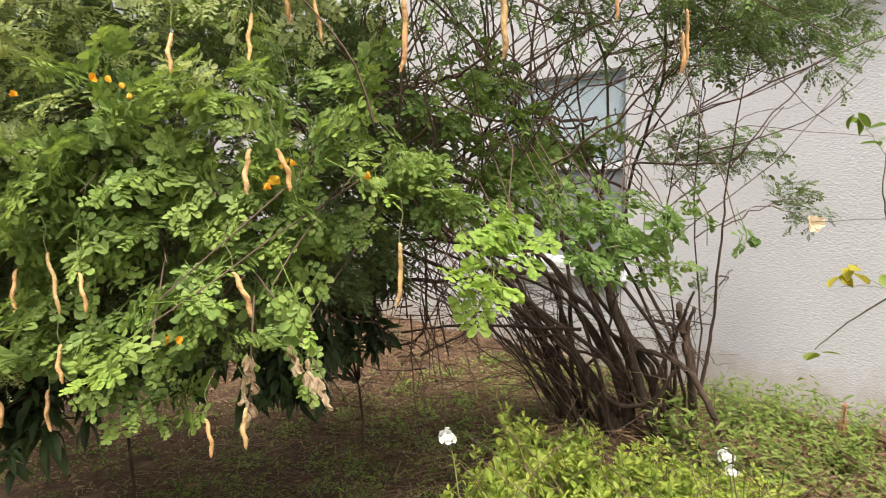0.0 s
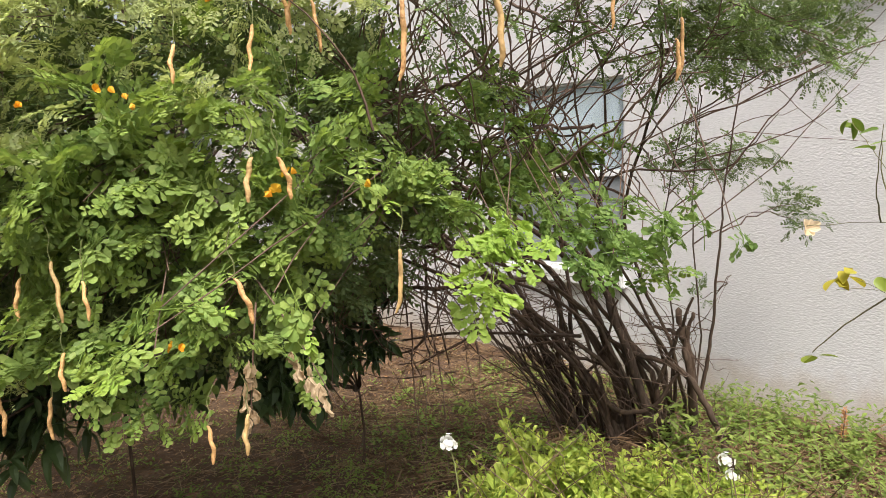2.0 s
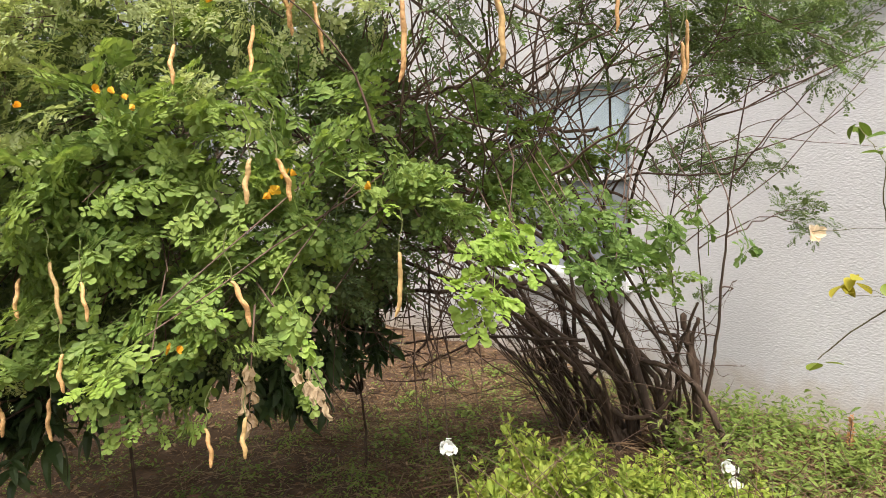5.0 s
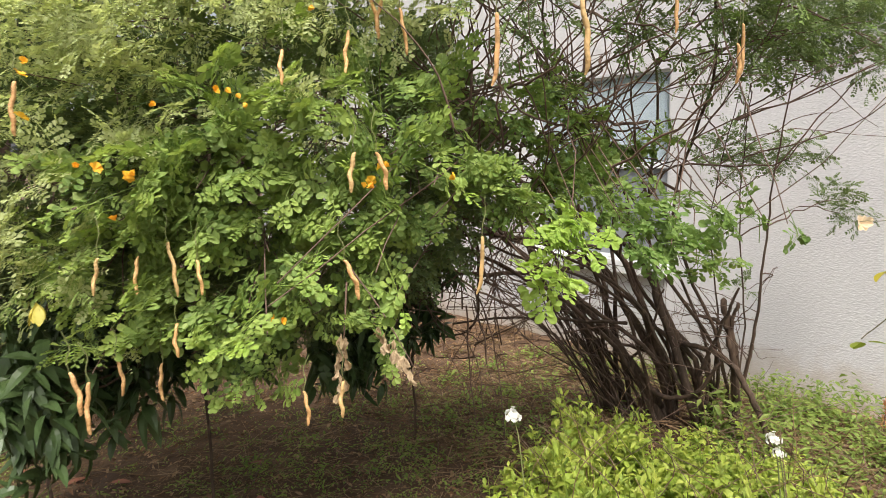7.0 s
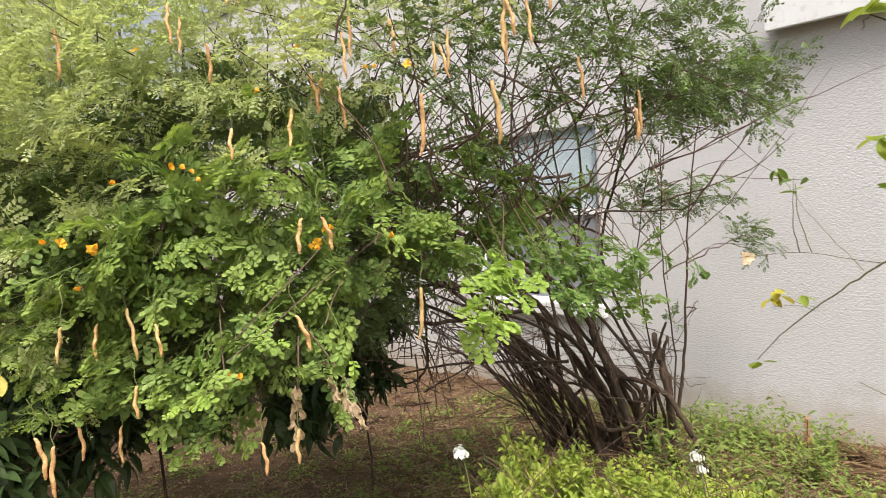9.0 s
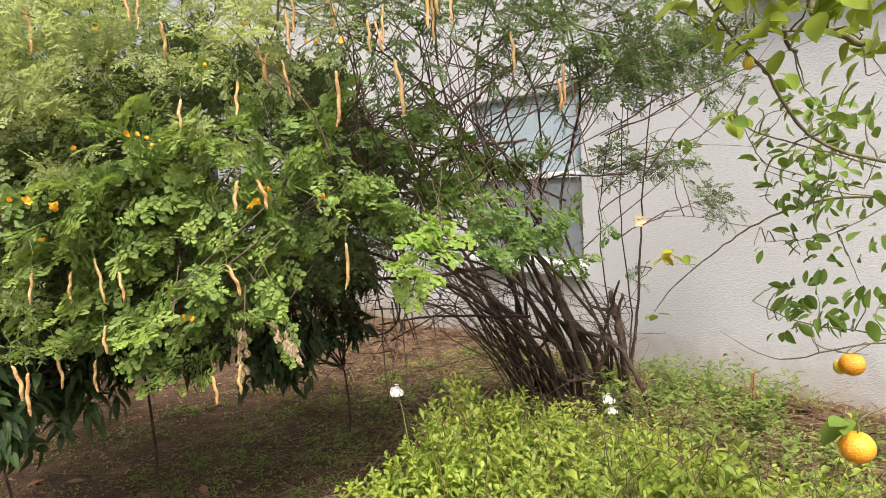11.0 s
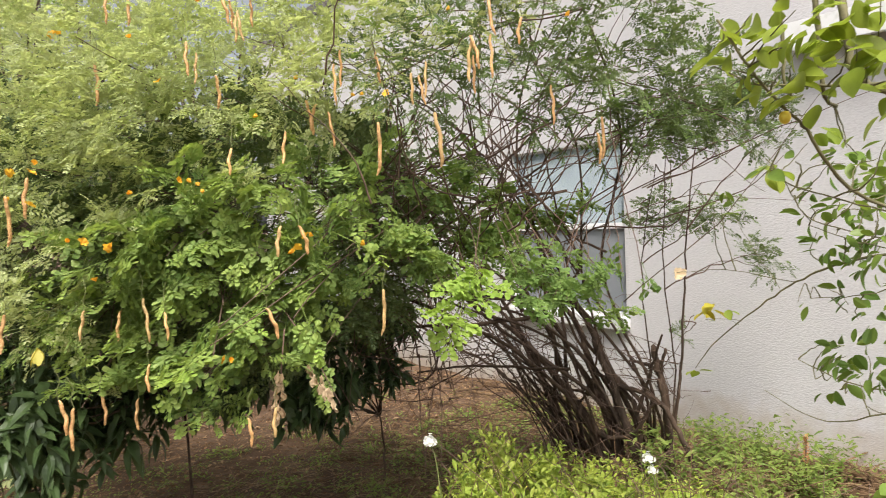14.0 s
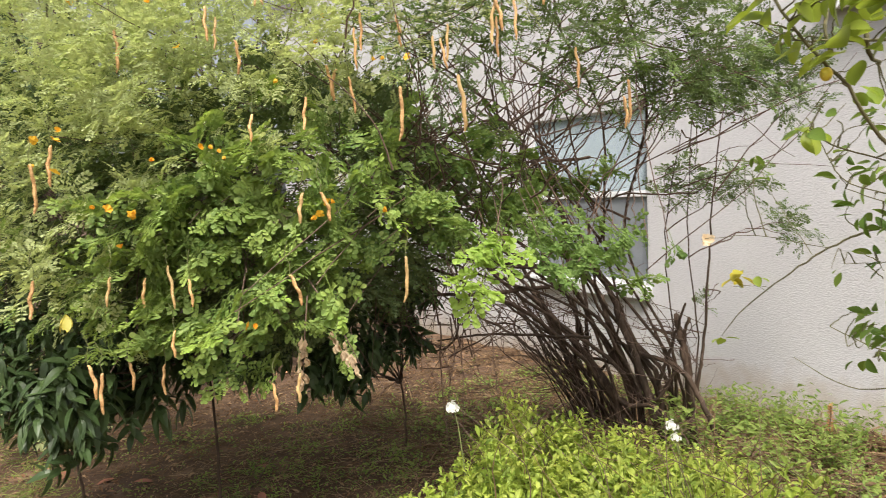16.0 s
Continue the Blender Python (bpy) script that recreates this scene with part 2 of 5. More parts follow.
def spline(points, steps=5):
    """Catmull-Rom through the points."""
    P = np.array(points, dtype=float)
    P = np.vstack([2 * P[0] - P[1], P, 2 * P[-1] - P[-2]])
    out = []
    for i in range(1, len(P) - 2):
        for k in range(steps):
            u = k / steps
            a, b, c, d = P[i - 1], P[i], P[i + 1], P[i + 2]
            out.append(0.5 * (2 * b + (c - a) * u + (2 * a - 5 * b + 4 * c - d) * u * u + (3 * b - a - 3 * c + d) * u ** 3))
    out.append(P[-2])
    return np.array(out)


def tube(points, r0, r1, sides=6, steps=4, wob=0.0, knots=0.0):
    """A tapered, slightly crooked tube: vertices and triangles."""
    C = spline(points, steps) if len(points) > 2 or steps > 1 else np.array(points, float)
    n = len(C)
    if wob:
        C[1:-1] += rng.normal(0, wob, (n - 2, 3))
    T = np.gradient(C, axis=0)
    T /= np.linalg.norm(T, axis=1)[:, None] + 1e-9
    ref = np.array([0.31, 0.93, 0.2])
    U = np.cross(T, ref)
    U /= np.linalg.norm(U, axis=1)[:, None] + 1e-9
    W = np.cross(T, U)
    R = np.linspace(r0, r1, n)
    if knots:
        R = R * (1 + knots * rng.uniform(-1, 1, n))
    ang = np.linspace(0, 2 * np.pi, sides, endpoint=False)
    ring = np.cos(ang)[None, :, None] * U[:, None] + np.sin(ang)[None, :, None] * W[:, None]
    V = (C[:, None] + R[:, None, None] * ring).reshape(-1, 3)
    V = np.vstack([V, C[-1] + T[-1] * r1])
    i, j = np.meshgrid(np.arange(n - 1), np.arange(sides), indexing="ij")
    a, b = (i * sides + j).ravel(), (i * sides + (j + 1) % sides).ravel()
    F = np.vstack([np.c_[a, b, b + sides], np.c_[a, b + sides, a + sides]])
    k = np.arange(sides)
    F = np.vstack([F, np.c_[(n - 1) * sides + k, (n - 1) * sides + (k + 1) % sides, np.full(sides, n * sides)]])
    return V, F


def joined(pieces):
    """Several (vertices, triangles) as one."""
    V, F, at = [], [], 0
    for v, f in pieces:
        V.append(v)
        F.append(f + at)
        at += len(v)
    return np.vstack(V), np.vstack(F)


def leaflet(length, width, fold=0.12, curl=0.0, widest=0.65):
    """One leaf blade along +y, folded along its midrib; width is a share of the length."""
    w = width / 2
    V = np.array([(0, 0, 0), (0, 0.35, 0), (0, 0.72, 0), (0, 1, 0),
                  (-w * 0.55, widest * 0.45, 0), (-w, widest, 0), (-w * 0.6, 0.92, 0),
                  (w * 0.55, widest * 0.45, 0), (w, widest, 0), (w * 0.6, 0.92, 0)], float)
    V[:, :2] *= length
    V[:, 2] = np.abs(V[:, 0]) * fold * 2 - curl * (V[:, 1] / length) ** 2 * length
    F = np.array([(0, 1, 4), (4, 1, 5), (1, 2, 5), (5, 2, 6), (2, 3, 6), (0, 7, 1), (7, 8, 1), (1, 8, 2), (8, 9, 2), (2, 9, 3)])
    return V, F


def broad_leaf(length, width, fold=0.1, curl=0.1, rows=6, blunt=0.9):
    """A leaf along +y with a smooth oval outline and a folded midrib."""
    t = np.linspace(0, 1, rows + 1)
    w = width * 0.5 * np.sin(np.pi * t ** blunt) ** 0.75
    w[0], w[-1] = 0.03, 0.0
    V = []
    for u, h in zip(t, w):
        z = -curl * u * u
        V += [(-h, u, z + h * fold * 2), (0, u, z), (h, u, z + h * fold * 2)]
    F = []
    for k in range(rows):
        a = 3 * k
        for c in (0, 1):
            F += [(a + c, a + c + 1, a + c + 4), (a + c, a + c + 4, a + c + 3)]
    return np.array(V) * length, np.array(F)


def rot(v, axis, angle):
    m = np.array(Matrix.Rotation(angle, 3, axis))
    return v @ m.T


def small_leaflet(length, width, fold=0.12, curl=0.0):
    """A leaflet of four triangles for the finer foliage."""
    w = width / 2
    V = np.array([(0, 0, 0), (-w * 0.75, 0.36, 0), (-w, 0.78, 0), (0, 1, 0), (w, 0.78, 0), (w * 0.75, 0.36, 0)], float) * length
    V[:, 2] = np.abs(V[:, 0]) * fold * 2 - curl * (V[:, 1] / length) ** 2 * length
    return V, np.array([(0, 3, 2), (0, 2, 1), (0, 5, 4), (0, 4, 3)])


def compound_leaf(pairs, length, size, droop, width=0.62, blade=leaflet):
    """A pinnate leaf along +y with paired rounded leaflets that grow towards its tip."""
    P = []
    roll = rng.uniform(0.05, 0.4)
    for k in range(pairs):
        u = (k + 0.8) / pairs
        s = size * (0.62 + 0.45 * u) * rng.uniform(0.9, 1.1)
        base = np.array([0, length * u, -droop * length * u * u])
        for side in (-1, 1):
            v, f = blade(s, width * rng.uniform(0.9, 1.1), rng.uniform(0.02, 0.2), rng.uniform(0, 0.2))
            v = rot(v, 'X', radians(rng.uniform(-14, 8)))
            v = rot(v, 'Y', side * (roll + rng.uniform(-0.15, 0.15)))
            v = rot(v, 'Z', -side * radians(rng.uniform(48, 68) * (1.0 if u < 0.95 else 0.5)))
            P.append((v + base, f))
    v, f = tube([(0, -0.03, 0), (0, length * 0.5, -droop * length * 0.25), (0, length * 0.95, -droop * length)], 0.0011, 0.0006, 3, 1)
    P.append((v, f))
    return joined(P)


def blade_cluster(n, length, width, droop):
    """A whorl of long drooping leaves round +z."""
    P = []
    for k in range(n):
        l = length * rng.uniform(0.75, 1.15)
        v, f = broad_leaf(l, width * rng.uniform(0.85, 1.15), 0.12, droop * rng.uniform(0.6, 1.5), 5)
        v = rot(v, 'X', radians(rng.uniform(-35, 35)))
        v = rot(v, 'Z', 2 * np.pi * (k * 0.382) + rng.uniform(-0.3, 0.3))
        P.append((v + np.array([0, 0, 0.012 * k]), f))
    return joined(P)


def frames_of(pos, ahead, up, size):
    """Transforms that put +y along ahead and +z near up."""
    y = ahead / (np.linalg.norm(ahead, axis=1)[:, None] + 1e-9)
    x = np.cross(y, up)
    x /= np.linalg.norm(x, axis=1)[:, None] + 1e-9
    z = np.cross(x, y)
    M = np.stack([x, y, z], axis=2) * size[:, None, None]
    return M, pos


def scatter_mesh(name, templates, M, pos, mat):
    which = rng.integers(0, len(templates), len(pos))
    V, F, at = [], [], 0
    for k, (tv, tf) in enumerate(templates):
        m, p = M[which == k], pos[which == k]
        if not len(p):
            continue
        v = np.einsum("nij,vj->nvi", m, tv) + p[:, None]
        f = tf[None] + (np.arange(len(p)) * len(tv))[:, None, None] + at
        V.append(v.reshape(-1, 3))
        F.append(f.reshape(-1, 3))
        at += len(p) * len(tv)
    return tri_mesh(name, np.vstack(V), np.vstack(F), mat)


def matrix_of(m, p):
    return Matrix([[*m[0], p[0]], [*m[1], p[1]], [*m[2], p[2]], [0, 0, 0, 1]])


def clump_frames(clumps, per, size, away, upward=0.8, flat=1.0, spread=0.7, droop=0.3, facing=0.7):
    """Leaf transforms that fill round clumps (x, y, z, radius); per: leaves in a clump of radius 0.2."""
    pos, ahead, up, sz = [], [], [], []
    for x, y, z, r in clumps:
        n = max(2, int(per * (r / 0.2) ** 2))
        d = rng.normal(0, 1, (n, 3))
        d /= np.linalg.norm(d, axis=1)[:, None]
        q = d * (rng.uniform(0.15, 1, n) ** 0.5)[:, None] * r * np.array([1, 1, 0.85 * flat])
        c = np.array([x, y, z])
        pos.append(c + q)
        out = c + q - np.array(away)
        out /= np.linalg.norm(out, axis=1)[:, None]
        ahead.append(out * 0.6 + d * spread + rng.normal(0, 0.4, (n, 3)) + np.array([0, 0, -droop]))
        up.append(np.array([0, 0, upward]) + out * facing + rng.normal(0, 0.3, (n, 3)))
        sz.append(size * rng.uniform(0.75, 1.2, n))
    return (*frames_of(np.vstack(pos), np.vstack(ahead), np.vstack(up), np.concatenate(sz)),)


# ---- ground and house ----
def ground_height(x, y):
    mound = 0.12 * np.exp(-((x - 0.9) ** 2 + (y - 3.8) ** 2) / 0.5)
    return mound + 0.02 * np.sin(x * 2.1 + 0.6) * np.cos(y * 1.7) + 0.012 * np.sin(x * 7.3 + y * 5.1) - 0.02


def build_ground():
    def axis(lo, hi, step, far):
        mid = np.arange(lo, hi + 1e-6, step)
        g = np.geomspace(0.2, far, 26)
        return np.concatenate([lo - g[::-1], mid, hi + g])
    xs, ys = axis(-6, 6, 0.06, 2000), axis(-3, 6, 0.06, 2000)
    X, Y = np.meshgrid(xs, ys, indexing="ij")
    Z = ground_height(X, Y)
    near = np.clip(1 - (np.maximum(np.abs(X) - 6, 0) + np.maximum(np.abs(Y - 1.5) - 4.5, 0)) / 3, 0, 1)
    Z = (Z + rng.normal(0, 0.006, Z.shape)) * near
    V = np.stack([X, Y, Z], 2).reshape(-1, 3)
    i, j = np.meshgrid(np.arange(len(xs) - 1), np.arange(len(ys) - 1), indexing="ij")
    a = (i * len(ys) + j).ravel()
    F = np.vstack([np.c_[a, a + len(ys), a + len(ys) + 1], np.c_[a, a + len(ys) + 1, a + 1]])
    ob = new("ground", tri_mesh("ground", V, F, SOIL, True))
    tagged(ob, "bare brown garden soil under the shrubs", "ground", kind="structure")


build_ground()

WX0, WX1, WZ0, WZ1 = -1.26, 0.02, 0.78, 2.23
bm = bmesh.new()
box(bm, -7, 5, -0.3, WX0, 5.2, 4.6)
box(bm, WX1, 5, -0.3, 7, 5.2, 4.6)
box(bm, WX0, 5, -0.3, WX1, 5.2, WZ0)
box(bm, WX0, 5, WZ1, WX1, 5.2, 4.6)
tagged(new("wall_north", bm_mesh("wall_north", bm, STUCCO)), "pale grey rough stucco house wall", "wall", kind="structure")
bm = bmesh.new()
box(bm, -7, 5.2, -0.3, -6.8, 11, 4.6)
tagged(new("wall_west", bm_mesh("wall_west", bm, STUCCO)), "pale grey stucco side wall of the house", "wall", kind="structure")
bm = bmesh.new()
box(bm, 6.8, 5.2, -0.3, 7, 11, 4.6)
tagged(new("wall_east", bm_mesh("wall_east", bm, STUCCO)), "pale grey stucco side wall of the house", "wall", kind="structure")
bm = bmesh.new()
box(bm, -7, 11, -0.3, 7, 11.2, 4.6)
tagged(new("wall_back", bm_mesh("wall_back", bm, STUCCO)), "pale grey stucco back wall of the house", "wall", kind="structure")
bm = bmesh.new()
box(bm, -7.3, 4.97, 4.6, 7.3, 11.4, 4.76)
tagged(new("roof", bm_mesh("roof", bm, ROOF)), "low grey shingle roof of the house", "roof", kind="structure")
bm = bmesh.new()
box(bm, 1.36, 4.91, 2.61, 7, 4.997, 2.69)
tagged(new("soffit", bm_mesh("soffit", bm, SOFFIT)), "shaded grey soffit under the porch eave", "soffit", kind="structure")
bm = bmesh.new()
box(bm, 1.34, 4.87, 2.59, 7, 4.91, 2.77, 0.004)
tagged(new("fascia", bm_mesh("fascia", bm, WHITE_PAINT)), "white painted board along the porch eave", "fascia", kind="structure")

window = thing("window_1", (WX0, 5.0, WZ0), "white single-hung window with a blind above and an insect screen below", "window", kind="structure")
window.matrix_world = Matrix.Translation((0, 0, 0))


def window_part(name, boxes, mat, bevel=0.0, parent=None, label=""):
    b = bmesh.new()
    for q in boxes:
        box(b, *q, bevel)
    return part(name, bm_mesh(name, b, mat), parent or window, label)


MID = 1.5
window_part("window_frame", [(WX0, 5.02, WZ0, WX0 + 0.02, 5.12, WZ1), (WX1 - 0.02, 5.02, WZ0, WX1, 5.12, WZ1),
                             (WX0 + 0.02, 5.02, WZ1 - 0.02, WX1 - 0.02, 5.12, WZ1), (WX0 + 0.02, 5.02, WZ0, WX1 - 0.02, 5.12, WZ0 + 0.03)], WHITE_PAINT, 0.004)
window_part("meeting_rail", [(WX0 + 0.021, 5.012, MID, WX1 - 0.021, 5.1, MID + 0.05)], WHITE_PAINT, 0.004)
window_part("window_sill", [(WX0 - 0.05, 4.93, WZ0 - 0.11, WX1 + 0.03, 5.028, WZ0 - 0.003)], WHITE_PAINT, 0.008)
window_part("pane", [(WX0 + 0.02, 5.028, MID + 0.05, WX1 - 0.02, 5.034, WZ1 - 0.02)], GLASS).visible_shadow = False
window_part("insect_screen", [(WX0 + 0.02, 5.035, WZ0 + 0.03, WX1 - 0.02, 5.039, MID)], SCREEN, 0, None, "dark grey insect screen")
window_part("blind", [(WX0 + 0.018, 5.04, MID + 0.051, WX1 - 0.018, 5.045, WZ1 - 0.018)], BLIND, 0, None, "pale blue-grey closed blind")
bm = bmesh.new()
box(bm, WX0 - 0.2, 5.21, 0.0, WX1 + 0.2, 5.25, 2.6)
tagged(new("inner_wall", bm_mesh("inner_wall", bm, ROOM)), "plain inner wall closing the window recess", "wall", kind="structure")

# ---- plan of the planting ----
CROWN_FRONT_A = [
    (0.31, 1.27, 1.98, 0.2), (0.4, 1.42, 1.98, 0.2), (0.56, 1.57, 1.97, 0.2), (0.69, 1.74, 1.98, 0.2), (0.82, 1.89, 1.95, 0.17),
    (0.52, 1.19, 1.76, 0.2), (0.7, 1.31, 1.73, 0.18), (0.78, 1.47, 1.75, 0.18), (0.9, 1.62, 1.75, 0.18), (0.99, 1.8, 1.74, 0.17),
    (1.02, 1.95, 1.77, 0.13), (0.6, 1.13, 1.58, 0.2), (0.73, 1.26, 1.57, 0.18), (0.81, 1.42, 1.58, 0.18), (0.91, 1.56, 1.59, 0.17),
    (1.06, 1.69, 1.57, 0.16), (1.09, 1.85, 1.6, 0.13), (1.12, 1.94, 1.5, 0.06),
]
CROWN_FRONT_B = [
    (0.53, 1.14, 1.41, 0.19), (0.66, 1.28, 1.42, 0.18), (0.79, 1.43, 1.41, 0.18), (0.91, 1.53, 1.43, 0.15), (1.03, 1.68, 1.43, 0.13),
    (1.03, 1.81, 1.48, 0.12), (0.5, 1.12, 1.24, 0.17), (0.62, 1.25, 1.27, 0.17), (0.77, 1.36, 1.24, 0.16), (0.92, 1.43, 1.35, 0.1),
    (0.99, 1.5, 1.29, 0.1), (1.03, 1.59, 1.31, 0.09), (0.98, 1.44, 1.19, 0.08), (0.9, 1.32, 1.14, 0.09), (0.5, 1.14, 1.11, 0.09),
    (0.63, 1.27, 1.1, 0.12), (0.77, 1.42, 1.05, 0.12), (0.92, 1.5, 1.12, 0.09), (0.61, 1.28, 0.98, 0.07), (0.75, 1.42, 0.93, 0.09),
    (1.09, 1.63, 1.13, 0.06),
]
CROWN_LEFT = [
    (0.22, 0.83, 1.74, 0.22), (0.26, 0.8, 1.46, 0.22), (0.4, 0.95, 1.94, 0.22), (0.12, 0.87, 2.13, 0.25), (0.51, 1.08, 2.14, 0.22),
    (0.06, 0.75, 1.57, 0.22), (0.22, 0.77, 1.31, 0.17), (0.43, 0.92, 1.35, 0.18), (0.54, 1.0, 1.06, 0.12), (0.58, 1.31, 2.23, 0.22),
    (0.78, 1.47, 2.14, 0.2), (0.91, 1.66, 2.13, 0.2), (0.6, 1.15, 2.0, 0.2), (0.67, 1.16, 2.07, 0.15), (1.05, 1.82, 2.1, 0.15),
    (0.07, 1.01, 2.31, 0.3), (-0.14, 0.83, 2.38, 0.3), (0.48, 0.99, 1.56, 0.18),
]
CROWN_OPEN = [
    (1.22, 2.04, 2.17, 0.2), (1.11, 1.94, 2.24, 0.2), (1.23, 2.24, 2.08, 0.18), (1.25, 2.37, 2.22, 0.2), (1.23, 2.66, 2.17, 0.2),
    (1.26, 2.72, 2.03, 0.17), (1.35, 2.91, 2.12, 0.2), (1.48, 3.05, 2.18, 0.2), (1.52, 3.11, 2.01, 0.17), (1.65, 3.21, 2.21, 0.2),
    (1.67, 3.25, 2.04, 0.17), (1.73, 3.39, 2.11, 0.15), (1.39, 2.97, 1.92, 0.1), (1.49, 2.96, 2.31, 0.2), (1.34, 2.71, 2.31, 0.2),
    (1.13, 2.17, 1.94, 0.12), (1.21, 2.28, 1.83, 0.1), (1.77, 3.55, 1.9, 0.06),
]
CROWN_MID = [
    (0.88, 2.8, 1.65, 0.07), (0.89, 2.95, 1.66, 0.07), (0.97, 3.03, 1.63, 0.07), (1.06, 3.1, 1.64, 0.06), (1.07, 3.24, 1.66, 0.05),
    (0.98, 2.9, 1.59, 0.05), (1.06, 2.41, 1.57, 0.07), (1.11, 2.47, 1.53, 0.07), (1.17, 2.53, 1.53, 0.06), (1.15, 2.36, 1.48, 0.06),
    (1.22, 2.43, 1.47, 0.07), (1.27, 2.48, 1.48, 0.05), (1.24, 1.99, 1.48, 0.06), (1.27, 2.02, 1.43, 0.06), (1.21, 2.11, 1.47, 0.05),
    (1.44, 2.86, 1.18, 0.05), (1.49, 2.9, 1.2, 0.03), (1.09, 2.28, 1.75, 0.08), (1.12, 2.47, 1.72, 0.07), (1.14, 2.03, 1.59, 0.06),
    (1.08, 2.41, 1.85, 0.08),
]
CROWN_TOP = [
    (0.1, 1.07, 2.34, 0.3), (0.26, 1.24, 2.42, 0.3), (0.41, 1.43, 2.39, 0.28), (0.55, 1.6, 2.31, 0.25), (0.74, 1.76, 2.34, 0.25),
    (0.94, 1.9, 2.35, 0.22), (0.25, 1.07, 2.09, 0.25), (1.04, 2.07, 2.31, 0.2), (0.21, 0.98, 1.84, 0.25), (0.22, 1.3, 2.6, 0.2),
    (0.41, 1.56, 2.6, 0.2), (0.61, 1.78, 2.58, 0.2), (1.31, 2.47, 2.49, 0.15), (-0.03, 1.09, 2.63, 0.2), (0.71, 1.85, 2.45, 0.22),
    (0.94, 2.03, 2.44, 0.22), (1.06, 2.22, 2.42, 0.2), (0.93, 1.92, 2.27, 0.18), (1.25, 2.3, 2.38, 0.18),
]
CROWN_LOW = [
    (1.38, 2.38, 1.45, 0.05), (1.47, 2.4, 1.42, 0.06), (1.49, 2.34, 1.36, 0.05), (1.55, 2.4, 1.37, 0.06), (1.62, 2.38, 1.32, 0.05),
    (1.6, 2.33, 1.28, 0.05), (1.64, 2.4, 1.29, 0.04), (1.55, 2.32, 1.31, 0.05), (1.46, 2.52, 1.44, 0.05), (1.6, 2.51, 1.43, 0.04),
    (1.59, 2.29, 1.25, 0.04), (1.4, 2.33, 1.4, 0.05), (1.68, 2.51, 1.41, 0.03),
]
YOUNG = [
    (1.39, 2.13, 1.39, 0.03), (1.43, 2.14, 1.34, 0.03), (1.35, 2.05, 1.37, 0.035), (1.42, 2.08, 1.29, 0.04), (1.36, 1.99, 1.27, 0.04),
    (1.41, 2.03, 1.23, 0.035), (1.4, 2.17, 1.38, 0.03), (1.78, 2.44, 1.4, 0.035), (1.83, 2.47, 1.38, 0.035), (1.87, 2.51, 1.39, 0.03),
    (1.72, 2.42, 1.42, 0.03), (1.26, 1.22, 1.24, 0.05), (1.26, 1.2, 1.2, 0.05), (1.27, 1.26, 1.29, 0.04), (1.36, 1.62, 1.55, 0.05),
    (1.4, 1.45, 1.33, 0.045),
]
FINE = [
    (0.98, 3.8, 1.51, 0.12), (1.3, 4.48, 1.34, 0.13), (1.38, 4.5, 1.28, 0.1), (1.17, 4.33, 1.61, 0.13), (1.01, 4.15, 1.59, 0.14),
    (0.96, 4.01, 1.65, 0.12), (1.1, 4.3, 1.56, 0.1), (1.01, 4.07, 0.84, 0.06), (1.56, 3.9, 2.08, 0.15), (1.42, 3.73, 2.08, 0.2),
    (1.31, 3.59, 2.01, 0.18), (1.6, 3.89, 2.16, 0.2), (1.66, 3.95, 1.95, 0.1), (1.44, 3.73, 2.17, 0.2), (1.17, 3.42, 1.95, 0.12),
]
PODS_A = [
    (1.23, 1.42, 0.928), (1.074, 1.385, 0.868), (1.613, 1.602, 1.736), (1.773, 1.685, 1.746), (1.064, 1.38, 1.774),
    (1.467, 1.691, 1.238), (1.309, 1.43, 1.507), (0.792, 1.145, 1.222), (0.652, 1.022, 0.924), (0.667, 1.142, 0.891),
    (1.021, 1.681, 1.932), (1.107, 1.724, 1.879), (0.666, 1.101, 1.215), (0.88, 1.189, 1.233), (1.408, 1.327, 1.271),
    (1.722, 2.463, 1.782), (1.316, 1.485, 1.507), (0.789, 1.155, 1.048),
]
PODS_B = [
    (1.068, 1.7, 1.946), (1.106, 1.758, 2.032), (1.135, 1.768, 2.1), (1.202, 1.874, 2.11), (1.34, 1.93, 2.012),
    (1.319, 1.979, 2.013), (1.338, 1.998, 2.042), (1.563, 2.024, 2.06), (1.523, 2.063, 2.031), (1.563, 2.014, 2.098),
    (1.601, 2.072, 2.06), (1.63, 2.043, 2.194), (1.527, 2.447, 1.947), (1.568, 2.26, 2.216), (1.722, 2.492, 1.801),
    (0.943, 1.382, 2.023),
]
PODS_C = [
    (0.843, 1.355, 2.12), (0.833, 1.326, 2.139), (0.647, 1.066, 2.053), (0.77, 0.833, 1.657), (0.88, 0.76, 1.57),
    (0.93, 1.48, 2.265), (0.92, 1.422, 2.323), (0.93, 1.451, 2.313), (0.92, 1.471, 2.265), (0.958, 1.519, 2.323),
    (0.434, 1.165, 2.404), (0.454, 1.223, 2.404), (0.925, 0.942, 1.27), (0.92, 0.86, 0.988), (0.938, 0.897, 0.942),
    (1.091, 1.564, 1.82), (1.007, 0.732, 1.272),
]
